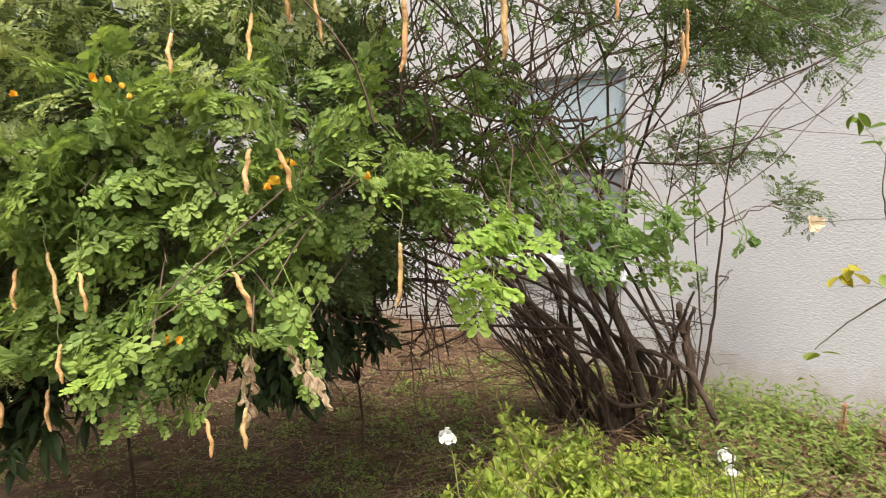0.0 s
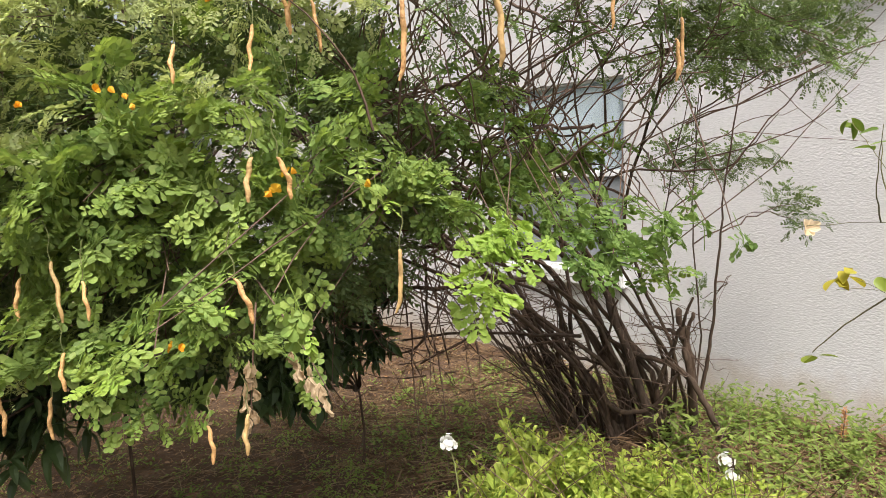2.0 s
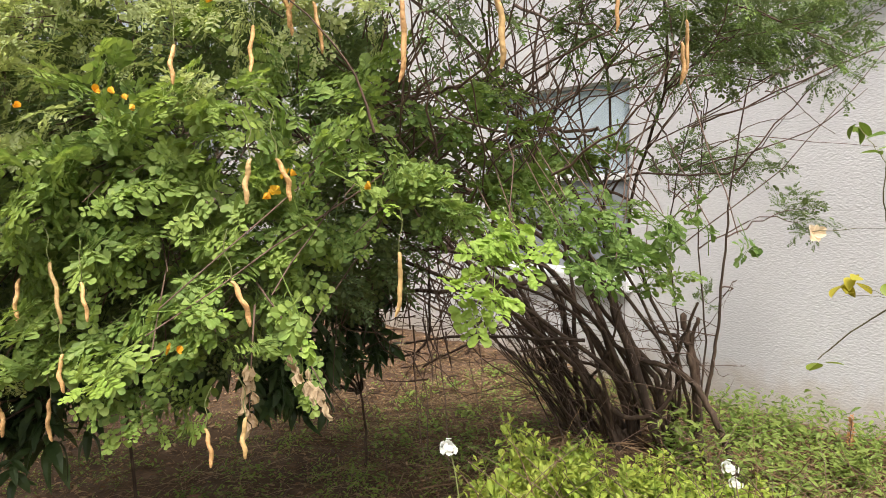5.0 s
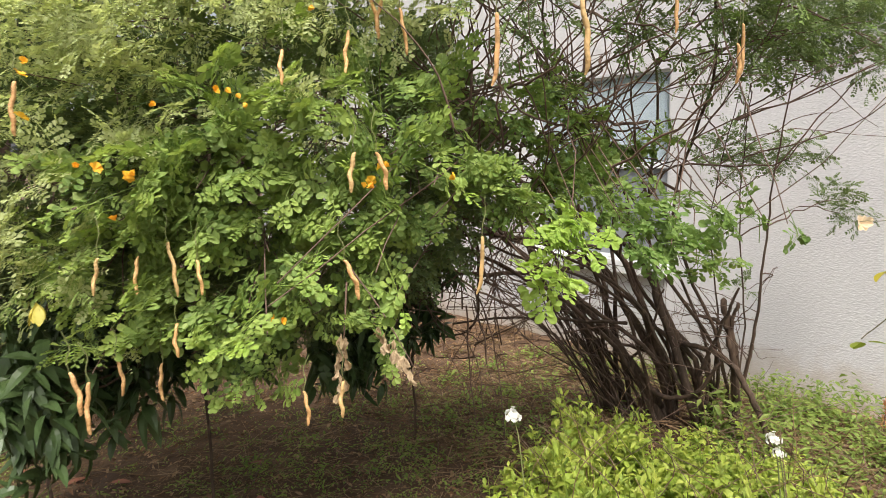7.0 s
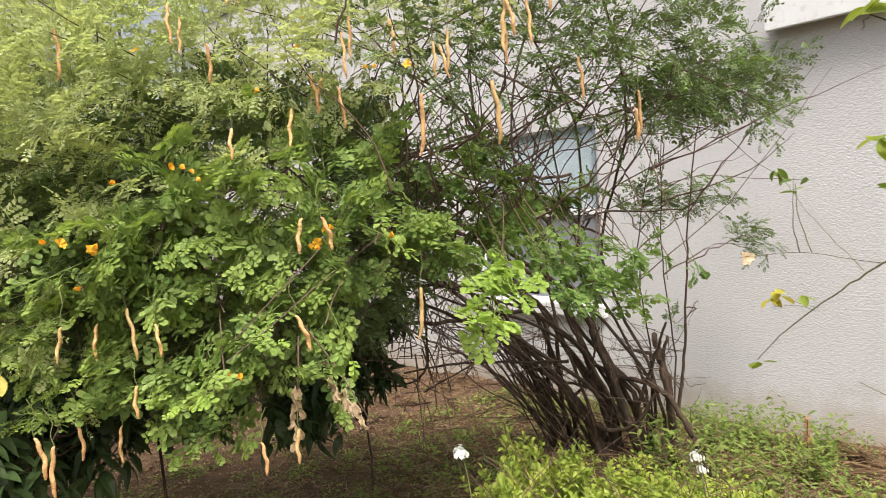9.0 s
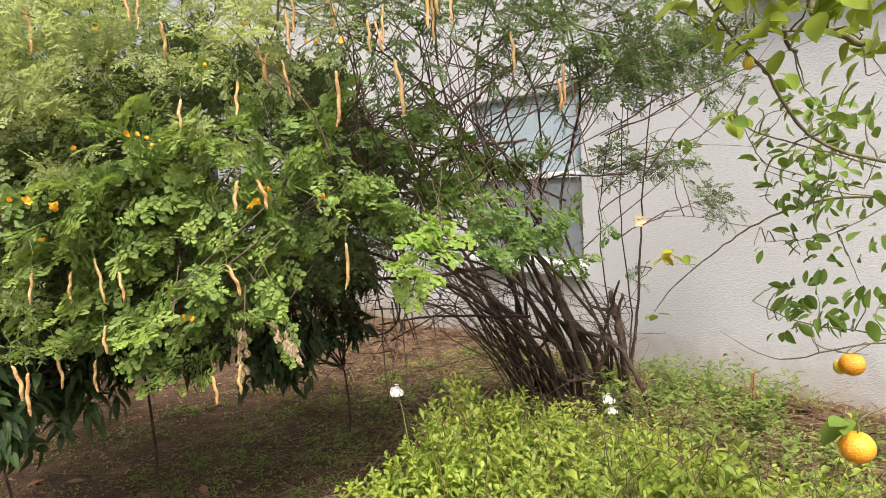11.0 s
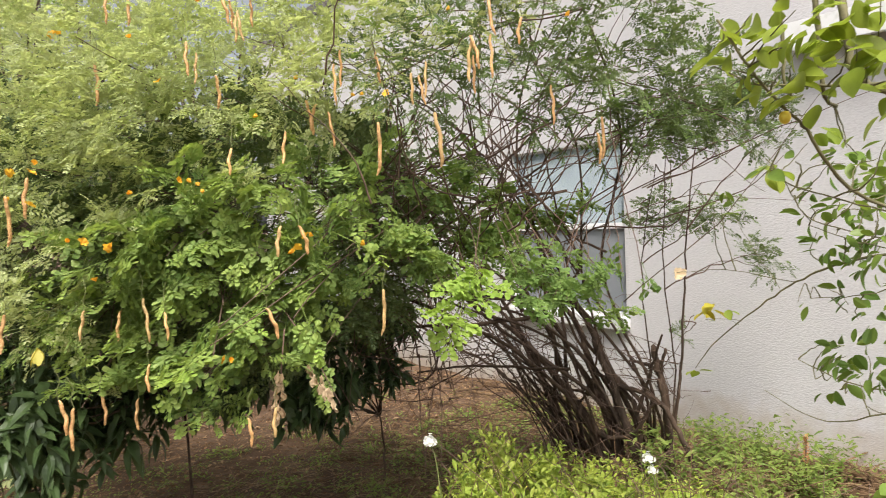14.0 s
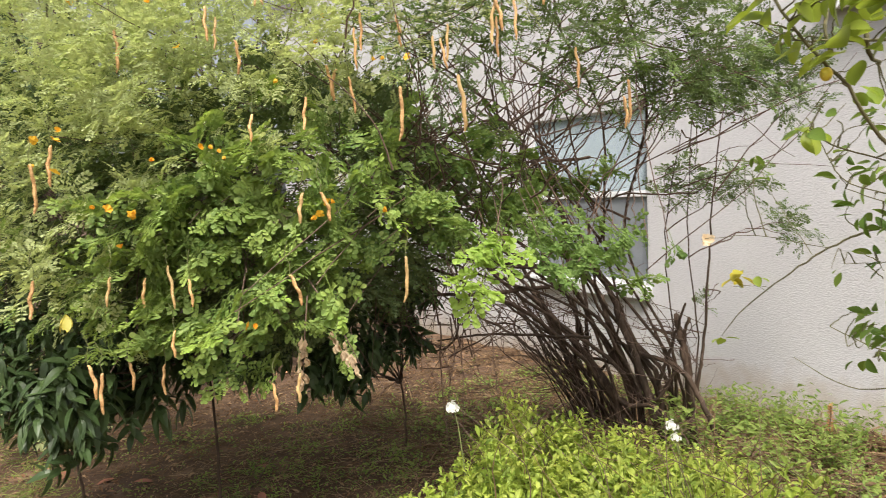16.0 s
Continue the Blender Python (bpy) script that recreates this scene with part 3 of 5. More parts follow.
BLOOMS = [
    (1.362, 1.677, 1.525), (1.054, 1.32, 1.153), (1.0, 1.25, 1.767), (1.004, 1.285, 1.733), (1.275, 1.542, 1.57),
    (1.247, 1.507, 1.507), (1.081, 1.477, 1.983), (1.067, 1.002, 1.561), (1.067, 0.966, 1.435), (0.879, 0.852, 1.705),
    (0.87, 0.775, 1.705), (0.779, 0.843, 1.811), (0.769, 0.795, 1.782), (0.968, 1.092, 1.724), (1.048, 0.903, 1.561),
    (1.781, 2.297, 2.273), (1.493, 1.998, 2.321), (1.164, 1.826, 2.071), (1.377, 1.446, 1.507), (0.624, 1.202, 2.286),
    (0.476, 0.96, 2.306), (0.805, 1.229, 2.11), (0.83, 1.385, 2.411), (0.978, 1.664, 2.159), (1.058, 0.93, 1.588),
    (1.007, 1.702, 2.207), (1.301, 1.862, 2.061),
]
MANGO_LEFT = [
    (-0.08, 0.81, 0.74, 0.12), (0.01, 0.88, 0.6, 0.12), (-0.04, 0.97, 0.63, 0.12), (0.09, 0.82, 0.51, 0.1), (0.01, 0.77, 0.6, 0.1),
    (-0.39, 0.77, 0.97, 0.2), (-0.16, 0.94, 0.9, 0.2), (-0.26, 0.79, 0.81, 0.2), (-0.11, 1.09, 0.75, 0.17), (-1.01, 0.85, 2.03, 0.3),
    (-1.08, 0.92, 2.25, 0.3), (0.03, 1.25, 0.74, 0.1), (-0.61, 0.75, 1.08, 0.2),
]
CROWN_CANOPY = [
    (1.32, 1.99, 2.47, 0.15), (1.22, 2.4, 2.56, 0.15), (1.41, 2.41, 2.48, 0.15), (1.62, 2.43, 2.39, 0.15), (1.64, 2.85, 2.52, 0.15),
    (1.84, 2.82, 2.43, 0.15), (1.21, 2.11, 2.3, 0.15), (1.06, 2.44, 2.45, 0.15), (1.35, 2.55, 2.37, 0.15), (1.56, 2.56, 2.28, 0.15),
    (1.78, 2.53, 2.28, 0.15), (1.72, 2.91, 2.33, 0.15), (1.13, 2.23, 2.19, 0.15), (1.35, 2.24, 2.2, 0.15), (1.2, 2.59, 2.25, 0.15),
    (1.43, 2.61, 2.17, 0.15), (1.74, 2.66, 2.17, 0.15), (1.68, 3.04, 2.2, 0.15),
]
CROWN_REACH = [
    (1.66, 3.01, 2.02, 0.15), (1.75, 3.12, 2.04, 0.14), (1.82, 3.22, 1.97, 0.1), (1.91, 3.28, 1.89, 0.06), (1.55, 2.94, 2.01, 0.12),
    (1.82, 2.96, 2.14, 0.14), (1.67, 3.08, 1.93, 0.08), (1.51, 2.76, 2.09, 0.13), (1.41, 2.67, 2.17, 0.13), (1.29, 2.59, 2.07, 0.09),
]
MANGO_UNDER = [
    (0.0, 1.12, 0.92, 0.16), (-0.14, 1.28, 0.79, 0.16), (-0.2, 1.48, 0.79, 0.16), (-0.13, 1.65, 0.71, 0.16), (-0.08, 1.81, 0.74, 0.16),
    (0.08, 1.96, 0.8, 0.14), (0.07, 1.0, 1.03, 0.16), (-0.06, 1.32, 0.94, 0.18), (-0.1, 1.56, 0.92, 0.18), (-0.12, 1.8, 0.9, 0.18),
    (-0.06, 1.03, 0.72, 0.14), (-0.05, 1.14, 0.75, 0.14), (0.3, 0.85, 0.84, 0.12), (0.33, 0.89, 0.77, 0.1), (0.32, 0.8, 0.77, 0.1),
]
MANGO_BACK = [
    (0.09, 2.29, 0.59, 0.13), (0.05, 2.58, 0.7, 0.13), (0.1, 2.07, 0.74, 0.2), (0.07, 2.25, 0.75, 0.2), (0.03, 2.47, 0.97, 0.2),
    (0.03, 2.59, 0.81, 0.15), (0.02, 2.27, 1.0, 0.2), (0.14, 2.09, 0.65, 0.15), (-0.06, 2.7, 0.98, 0.15), (0.16, 2.34, 0.67, 0.15),
]
CITRUS = [
    (2.54, 1.81, 1.9, 0.04), (2.58, 1.82, 1.87, 0.05), (2.64, 1.82, 1.82, 0.05), (2.69, 1.82, 1.79, 0.05), (2.65, 1.81, 1.89, 0.06),
    (2.74, 1.8, 1.89, 0.06), (2.79, 1.79, 1.85, 0.06), (2.84, 1.78, 1.84, 0.06), (2.8, 1.83, 1.8, 0.05), (2.84, 1.82, 1.76, 0.05),
    (2.64, 1.74, 1.66, 0.03), (2.66, 1.75, 1.68, 0.025), (2.59, 1.8, 1.93, 0.04), (2.69, 1.77, 1.92, 0.05),
]
CITRUS_LOW = [
    (2.66, 2.09, 1.7, 0.04), (2.71, 2.11, 1.65, 0.05), (2.75, 2.12, 1.6, 0.06), (2.58, 2.23, 1.54, 0.04), (2.65, 2.25, 1.5, 0.05),
    (2.7, 2.26, 1.51, 0.06), (2.76, 2.12, 1.65, 0.06), (2.49, 2.28, 1.36, 0.03), (2.6, 2.28, 1.46, 0.04), (2.55, 2.34, 1.22, 0.05),
    (2.61, 2.35, 1.2, 0.05), (2.67, 2.37, 1.18, 0.06), (2.54, 2.32, 1.15, 0.03), (2.7, 2.34, 1.27, 0.06), (2.72, 2.31, 1.41, 0.06),
    (2.8, 2.02, 1.73, 0.05), (2.23, 2.34, 1.61, 0.025),
]
CITRUS_RIGHT = [
    (2.57, 2.26, 1.72, 0.04), (2.63, 2.29, 1.67, 0.05), (2.5, 2.3, 1.64, 0.035), (2.57, 2.32, 1.6, 0.05), (2.64, 2.29, 1.54, 0.05),
    (2.51, 2.35, 1.49, 0.04), (2.6, 2.33, 1.46, 0.05), (2.47, 2.34, 1.57, 0.03), (2.52, 2.43, 1.22, 0.04), (2.57, 2.43, 1.16, 0.05),
    (2.5, 2.4, 1.11, 0.03), (2.56, 2.36, 1.37, 0.035), (2.61, 2.37, 1.32, 0.04),
]
ORANGES = [
    (2.775, 2.03, 0.98), (2.625, 2.55, 1.0), (2.595, 2.56, 0.985),
]
YC = [
    (0.69, 0.84, 1.21),
]
STUMP_A = [
    (1.2, 3.72, 0.14), (1.18, 3.72, 0.32), (1.17, 3.72, 0.53), (1.13, 3.72, 0.69), (1.1, 3.72, 0.86),
]
STUMP_B = [
    (1.16, 3.73, 0.44), (1.17, 3.73, 0.58), (1.14, 3.73, 0.72), (1.17, 3.73, 0.85),
]
STUMP_C = [
    (1.14, 3.71, 0.72), (1.07, 3.71, 0.75), (0.98, 3.71, 0.76),
]
LIMB_LOW = [
    (0.88, 3.68, 0.61), (1.06, 3.68, 0.6), (1.19, 3.68, 0.53), (1.3, 3.68, 0.36), (1.36, 3.68, 0.23),
    (1.41, 3.68, 0.11),
]
SHOOT_TALL = [
    (1.2, 3.74, 0.42), (1.23, 3.74, 0.59), (1.26, 3.74, 0.82), (1.28, 3.74, 1.12), (1.31, 3.74, 1.51),
]
STEM_KEYS = [
    [(0.8, 3.7, 0.13), (0.7, 3.7, 0.33), (0.44, 3.7, 0.63), (0.15, 3.7, 0.89)], [(0.84, 3.7, 0.14), (0.75, 3.7, 0.44), (0.59, 3.7, 0.72), (0.38, 3.7, 1.05)], [(0.82, 3.7, 0.13), (0.78, 3.7, 0.35), (0.69, 3.7, 0.68), (0.55, 3.7, 1.06)], [(1.01, 3.7, 0.19), (0.93, 3.7, 0.42), (0.83, 3.7, 0.76), (0.71, 3.7, 1.07)], [(1.0, 3.7, 0.18), (0.96, 3.7, 0.52), (0.8, 3.7, 0.64), (0.59, 3.7, 0.85)],
    [(0.4, 3.7, 0.11), (0.32, 3.7, 0.34), (0.19, 3.7, 0.66), (0.02, 3.7, 0.95)], [(0.43, 3.7, 0.12), (0.4, 3.7, 0.43), (0.47, 3.7, 0.71), (0.44, 3.7, 0.96)], [(0.38, 3.7, 0.1), (0.14, 3.7, 0.38), (-0.23, 3.7, 0.6), (-0.54, 3.7, 0.7)], [(1.03, 3.7, 0.19), (0.9, 3.7, 0.35), (0.73, 3.7, 0.5), (0.44, 3.7, 0.57)],
]
LIME = [
    (2.637, 1.834, 1.76),
]


CROWN_HEART = (0.25, 2.35, 1.55)

# ---- the pod-bearing shrub ----
shrub = thing("senna_shrub", (0.9, 3.8, 0.05), "leaning many-stemmed green shrub with hanging tan pods", "shrub")
shrub.matrix_world = Matrix.Translation((0, 0, 0))
STEM_POINTS = []


def stem(points, r0, r1, mat=BARK, name="stem", sides=8, wob=0.0035, parent=shrub):
    V, F = tube(points, r0, r1, sides, 6, wob, 0.08)
    for p in spline(points, 6)[4:]:
        STEM_POINTS.append(p)
    return part(name, tri_mesh(name, V, F, mat, True), parent)


def jit(p, s):
    return tuple(np.array(p) + rng.normal(0, 1, 3) * np.array(s if isinstance(s, tuple) else (s, s, s)))


# leaning stems that carry the crown over the garden, from three root crowns
for k in range(12):
    crown_x = (0.48, 0.8, 0.98)[k % 3]
    bx, by = crown_x + rng.normal(0, 0.03), 3.74 + rng.normal(0, 0.05)
    lean = rng.uniform(0.4, 1.4)
    p0 = (bx, by, float(ground_height(bx, by)) - 0.05)
    p1 = (bx - 0.08 * lean + rng.normal(0, 0.06), by - 0.08 * lean + rng.normal(0, 0.04), 0.42 + rng.normal(0, 0.04))
    p2 = (bx - 0.30 * lean + rng.normal(0, 0.13), by - 0.34 * lean + rng.normal(0, 0.06), 0.98 + rng.normal(0, 0.07))
    p3 = (bx - 0.60 * lean + rng.normal(0, 0.14), by - 0.85 * lean + rng.normal(0, 0.13), 1.5 + rng.normal(0, 0.16))
    p4 = (bx - 0.75 * lean + rng.normal(0, 0.28), by - 1.6 * lean + rng.normal(0, 0.2), 1.85 + rng.normal(0, 0.22))
    stem([p0, p1, p2, p3, p4], rng.choice([0.009, 0.012, 0.016, 0.02]), 0.0045)
# the stout leaning stems and the cut stump
for k, keys in enumerate(STEM_KEYS):
    q = np.array(keys) + np.array([0, 0.04 * (k % 3), 0])
    q[:, 1] -= np.linspace(0, 0.3, len(q)) ** 1.5
    q[0, 2] -= 0.05
    end = q[-1] + np.array([-0.28, -0.5, 0.42])
    stem([*q, end, end + np.array([-0.2, -0.5, 0.25])], (0.030, 0.026, 0.034, 0.030, 0.017, 0.026, 0.018, 0.012, 0.014)[k], 0.005)
# lighter upright stems behind
for k in range(4):
    bx, by = 0.7 + 0.5 * rng.uniform(), 3.78 + rng.normal(0, 0.06)
    p0 = (bx, by, float(ground_height(bx, by)) - 0.05)
    p1 = (bx + rng.normal(0, 0.05), by - 0.08, 0.6)
    p2 = (bx - 0.12 + rng.normal(0, 0.1), by - 0.35 + rng.normal(0, 0.08), 1.3)
    p3 = (bx - 0.1 + rng.uniform(-0.35, 0.3), by - 0.65 + rng.normal(0, 0.15), 2.0)
    p4 = (bx + rng.uniform(-0.4, 0.35), by - 0.9 + rng.uniform(-0.3, 0.3), 2.75)
    stem([p0, p1, p2, p3, p4], rng.uniform(0.009, 0.015), 0.004)
# gnarled root crowns and crossing limbs
for x, y, r in ((0.48, 3.74, 0.045), (0.8, 3.74, 0.06), (1.0, 3.75, 0.05)):
    stem([(x + 0.03, y + 0.02, -0.06), (x, y, 0.06), (x - 0.02, y - 0.02, 0.16), (x - 0.05, y - 0.05, 0.3)], r, r * 0.35, BARK, "root_crown", 10, 0.008)
stem([(0.7, 3.66, 0.32), (0.85, 3.64, 0.3), (1.0, 3.66, 0.36), (1.12, 3.68, 0.55)], 0.016, 0.009, BARK, "limb")
stem([(1.0, 3.68, 0.45), (1.1, 3.66, 0.68), (1.22, 3.62, 0.95)], 0.013, 0.006, BARK, "limb")
stem([(0.55, 3.7, 0.4), (0.75, 3.6, 0.62), (0.85, 3.58, 0.9)], 0.01, 0.005, BARK, "limb")
# thin straggling stems towards the open soil
for k in range(26):
    bx, by = 0.4 + 0.3 * rng.uniform(), 3.75 + rng.normal(0, 0.08)
    p0 = (bx, by, float(ground_height(bx, by)) - 0.03)
    e = rng.uniform(0.3, 1.0)
    p1 = (bx - 0.18 * e, by - 0.12 * e, 0.28 + 0.1 * rng.uniform())
    p2 = (bx - 0.45 * e + rng.normal(0, 0.05), by - 0.3 * e + rng.normal(0, 0.08), 0.5 + 0.35 * rng.uniform())
    p3 = (bx - 0.7 * e + rng.normal(0, 0.1), by - 0.45 * e + rng.normal(0, 0.1), 0.65 + 0.5 * rng.uniform())
    stem([p0, p1, p2, p3], rng.uniform(0.004, 0.010), 0.0018, BARK, "stem", 6)
# the cut stump and the crooked limb beside it
stem(STUMP_A, 0.026, 0.015, BARK, "stump")
stem(STUMP_B, 0.014, 0.009, BARK, "stump")
stem(STUMP_C, 0.013, 0.009, BARK, "stump")
stem(LIMB_LOW, 0.013, 0.016, BARK, "limb")
stem(SHOOT_TALL, 0.011, 0.004, BARK, "shoot", 6, 0.002)
for q in ((1.03, 3.76), (1.12, 3.8)):
    stem([(q[0], q[1], 0.05), jit((q[0], q[1], 0.7), 0.03), jit((q[0] + 0.02, q[1], 1.3), 0.04), jit((q[0] + 0.05, q[1], 1.9), 0.06)], 0.006, 0.002, BARK, "shoot", 6)
# dead side twigs low on the stems
dead = []
low = np.array([p for p in STEM_POINTS if 0.25 < p[2] < 1.0])
for k in range(260):
    a = low[rng.integers(len(low))]
    b = a + np.array([rng.normal(-0.12, 0.15), rng.normal(-0.05, 0.12), rng.normal(0.08, 0.12)])
    c = b + rng.normal(0, 0.1, 3)
    dead.append(tube([a, b, c], rng.uniform(0.0015, 0.0035), 0.0008, 4, 4, 0.005))
part("brushwood", tri_mesh("brushwood", *joined(dead), TWIG, True), shrub, "dead bare twigs low on the stems", "stuff")
# the low level branch and the drooping loop
stem([(0.72, 3.45, 0.72), (0.4, 3.3, 0.71), (0.12, 3.15, 0.70), (-0.1, 2.95, 0.66)], 0.010, 0.006, BARK, "branch")
stem([(0.1, 2.95, 1.2), (0.12, 2.95, 0.95), (0.12, 2.92, 0.72), (-0.02, 2.85, 0.62), (-0.2, 2.75, 0.66), (-0.3, 2.7, 0.85)], 0.007, 0.005, BARK, "branch")
stem([(0.55, 3.3, 1.02), (0.2, 2.95, 0.98), (-0.05, 2.8, 1.0), (-0.2, 2.7, 1.1)], 0.013, 0.007, BARK, "branch")
stem([(0.62, 3.35, 1.12), (0.25, 2.9, 1.2), (0.0, 2.6, 1.2)], 0.012, 0.006, BARK, "branch")

# branches that reach every clump of leaves
SP = np.array(STEM_POINTS)
SP = SP[SP[:, 2] > 0.9]
twigs = []
for group in (CROWN_FRONT_A, CROWN_FRONT_B, CROWN_LEFT, CROWN_TOP, CROWN_OPEN, CROWN_CANOPY, CROWN_REACH, CROWN_MID, CROWN_LOW, FINE, YOUNG):
    for x, y, z, r in group:
        for rep in range(2 if group is CROWN_FRONT_A or group is CROWN_FRONT_B else 1):
            c = np.array([x, y, z]) + rng.normal(0, r * 0.4, 3)
            dist = np.linalg.norm(SP - c, axis=1)
            s = SP[rng.choice(np.argsort(dist)[:14])]
            mid = (s + c) / 2 + np.array([0, 0, 0.05]) + rng.normal(0, 0.04, 3)
            twigs.append(tube([s, mid, c], 0.0042, 0.0015, 5, 5, 0.005))
# the tangle of bare branches in the open middle
for k in range(50):
    s = SP[rng.integers(len(SP))] * 0.5 + np.array(jit((0.75, 2.85, 1.6), (0.25, 0.3, 0.25))) * 0.5
    e = np.array(jit((1.15, 2.75, 1.95), (0.45, 0.45, 0.35)))
    mid, far = s * 0.65 + e * 0.35 + rng.normal(0, 0.05, 3), s * 0.3 + e * 0.7 + rng.normal(0, 0.06, 3)
    twigs.append(tube([s, mid, far, e], rng.uniform(0.003, 0.008), 0.0012, 5, 5, 0.005))
for k in range(75):
    s = np.array(jit((0.8, 2.35, 1.75), (0.25, 0.3, 0.2)))
    e = s + np.array([rng.normal(0.15, 0.25), rng.normal(-0.1, 0.3), rng.uniform(0.15, 0.6)])
    twigs.append(tube([s, (s + e) / 2 + rng.normal(0, 0.05, 3), e], rng.uniform(0.002, 0.0055), 0.0011, 5, 5, 0.006))
for k in range(9):
    s = np.array(jit((1.15, 3.4, 1.65), (0.15, 0.15, 0.2)))
    e = np.array(jit((1.75, 3.7, 1.95), (0.22, 0.25, 0.2)))
    twigs.append(tube([s, (s + e) / 2 + rng.normal(0, 0.05, 3), e], rng.uniform(0.003, 0.005), 0.0012, 5, 5, 0.007))
for k in range(210):
    s = np.array(jit((0.2, 2.7, 1.12), (0.22, 0.27, 0.25)))
    e = s + rng.normal(0, 0.3, 3)
    twigs.append(tube([s, (s + e) / 2 + rng.normal(0, 0.06, 3), e], rng.uniform(0.002, 0.005), 0.001, 4, 4, 0.003))
part("brushwood", tri_mesh("brushwood", *joined(twigs), TWIG, True), shrub, "tangled thin bare brown twigs", "stuff")

LEAVES = [compound_leaf(int(rng.choice([3, 3, 4])), rng.uniform(0.040, 0.049), rng.uniform(0.025, 0.031), rng.uniform(0.1, 0.5), 0.8) for k in range(10)]
FINE_LEAVES = [compound_leaf(int(rng.choice([4, 5, 5])), rng.uniform(0.055, 0.07), rng.uniform(0.023, 0.028), rng.uniform(0.1, 0.5), 0.62, small_leaflet) for k in range(10)]


def leaf_spray(leaves, count, length, spread=1.0):
    """A twig with alternate pinnate leaves held in one tier; returns the mature part and the paler tip."""
    tw = [tube([(0, -0.07, -0.01), (0.008, length * 0.5, 0.008), (0, length, -0.02)], 0.0016, 0.0008, 4, 3)]
    old, tip = tw, []
    for k in range(count):
        u = (k + 0.4) / count
        v, f = leaves[rng.integers(len(leaves))]
        side = 1 if k % 2 else -1
        v = v * (1.1 - 0.45 * u * u) * rng.uniform(0.8, 1.12)
        v = rot(v, 'Y', rng.normal(0, 0.35))
        v = rot(v, 'X', radians(rng.uniform(-30, 22)))
        v = rot(v, 'Z', -side * radians(rng.uniform(40, 85) * (1 - 0.75 * u * u)) * spread)
        (tip if u > 0.66 else old).append((v + np.array([0, length * u, 0.012 * np.sin(u * 3) - 0.03 * u * u + rng.normal(0, 0.009)]), f))
    return joined(old), joined(tip)


SPRAYS = [leaf_spray(LEAVES, int(rng.integers(8, 12)), rng.uniform(0.12, 0.18)) for k in range(9)]
TIER_SPRAYS = [leaf_spray(LEAVES, int(rng.integers(4, 7)), rng.uniform(0.06, 0.1)) for k in range(8)]
FINE_SPRAYS = [leaf_spray(FINE_LEAVES, int(rng.integers(7, 11)), rng.uniform(0.14, 0.22)) for k in range(9)]


def spray_mesh(spray, mat, tip_mat):
    """One spray as a mesh with two leaf tones."""
    V, F = joined(spray)
    me = tri_mesh("leaf_spray", V, F, mat)
    me.materials.append(tip_mat)
    me.polygons.foreach_set("material_index", np.r_[np.zeros(len(spray[0][1]), np.int32), np.ones(len(spray[1][1]), np.int32)])
    return me


SPRAY_MESHES = [spray_mesh(q, LEAF, LEAF_TIP) for q in SPRAYS]
FRESH_MESHES = [spray_mesh(q, LEAF_FRESH, LEAF_FRESH) for q in TIER_SPRAYS[:5]]
YOUNG_MESHES = [spray_mesh(q, LEAF_YOUNG, LEAF_YOUNG) for q in TIER_SPRAYS[:4]]


def spray_objects(M, P, meshes, parent):
    for m, p in zip(M, P):
        ob = part("leaf_spray", meshes[rng.integers(len(meshes))], parent)
        ob.matrix_local = matrix_of(m, p)


def foliage(sprays, M, P, mat, tip_mat, label=""):
    """Sprays joined to one spread of leaves, mature and tip leaves apart."""
    if not len(P):
        return
    state = rng.bit_generator.state
    part("foliage", scatter_mesh("foliage", [q[0] for q in sprays], M, P, mat), shrub, label, "stuff")
    rng.bit_generator.state = state
    part("foliage", scatter_mesh("foliage", [q[1] for q in sprays], M, P, tip_mat), shrub, "paler young leaflets at the shoot tips", "stuff")


M, P = clump_frames(CROWN_FRONT_A + CROWN_FRONT_B, 14, 1.0, CROWN_HEART, 1.0, 1.0, 0.9, 0.05, 1.1)
keep = P[:, 2] + M[:, 2, 1] * 0.2 > 0.82 + 0.12 * np.clip(0.75 - P[:, 0], 0, 1) / 0.3
M, P = M[keep], P[keep]
# higher sprays take the lightened leaf colour, which paints the light from above
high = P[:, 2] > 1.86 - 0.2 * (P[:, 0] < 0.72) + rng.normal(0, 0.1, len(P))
foliage(FINE_SPRAYS, M[high] * 0.75, P[high], LEAF_SUNLIT, LEAF_SUNLIT, "dense fine green leaflets")
M, P = M[~high], P[~high]
pick = rng.permutation(len(P))
spray_objects(M[pick[:250]], P[pick[:250]], SPRAY_MESHES, shrub)
foliage(SPRAYS, M[pick[250:]], P[pick[250:]], LEAF, LEAF_TIP, "dense rounded green leaflets")
M, P = (np.concatenate(q) for q in zip(clump_frames(CROWN_LEFT, 20, 0.75, CROWN_HEART, 1.2, 1.0, 0.9, 0.0, 0.9), clump_frames(CROWN_TOP, 12, 0.75, CROWN_HEART, 1.5, 1.0, 0.9, 0.0)))
# the share of leaves with the painted-in light grows with height
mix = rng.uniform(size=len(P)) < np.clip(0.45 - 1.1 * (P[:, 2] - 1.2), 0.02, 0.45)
foliage(FINE_SPRAYS, M[mix], P[mix], LEAF, LEAF_TIP)
foliage(FINE_SPRAYS, M[~mix], P[~mix], LEAF_SUNLIT, LEAF_SUNLIT, "upper leaflets coloured paler to look sunlit")
M, P = clump_frames(CROWN_LOW, 62, 1.0, CROWN_HEART, 1.6, 0.45, 0.9, 0.05)
spray_objects(M, P, FRESH_MESHES, shrub)
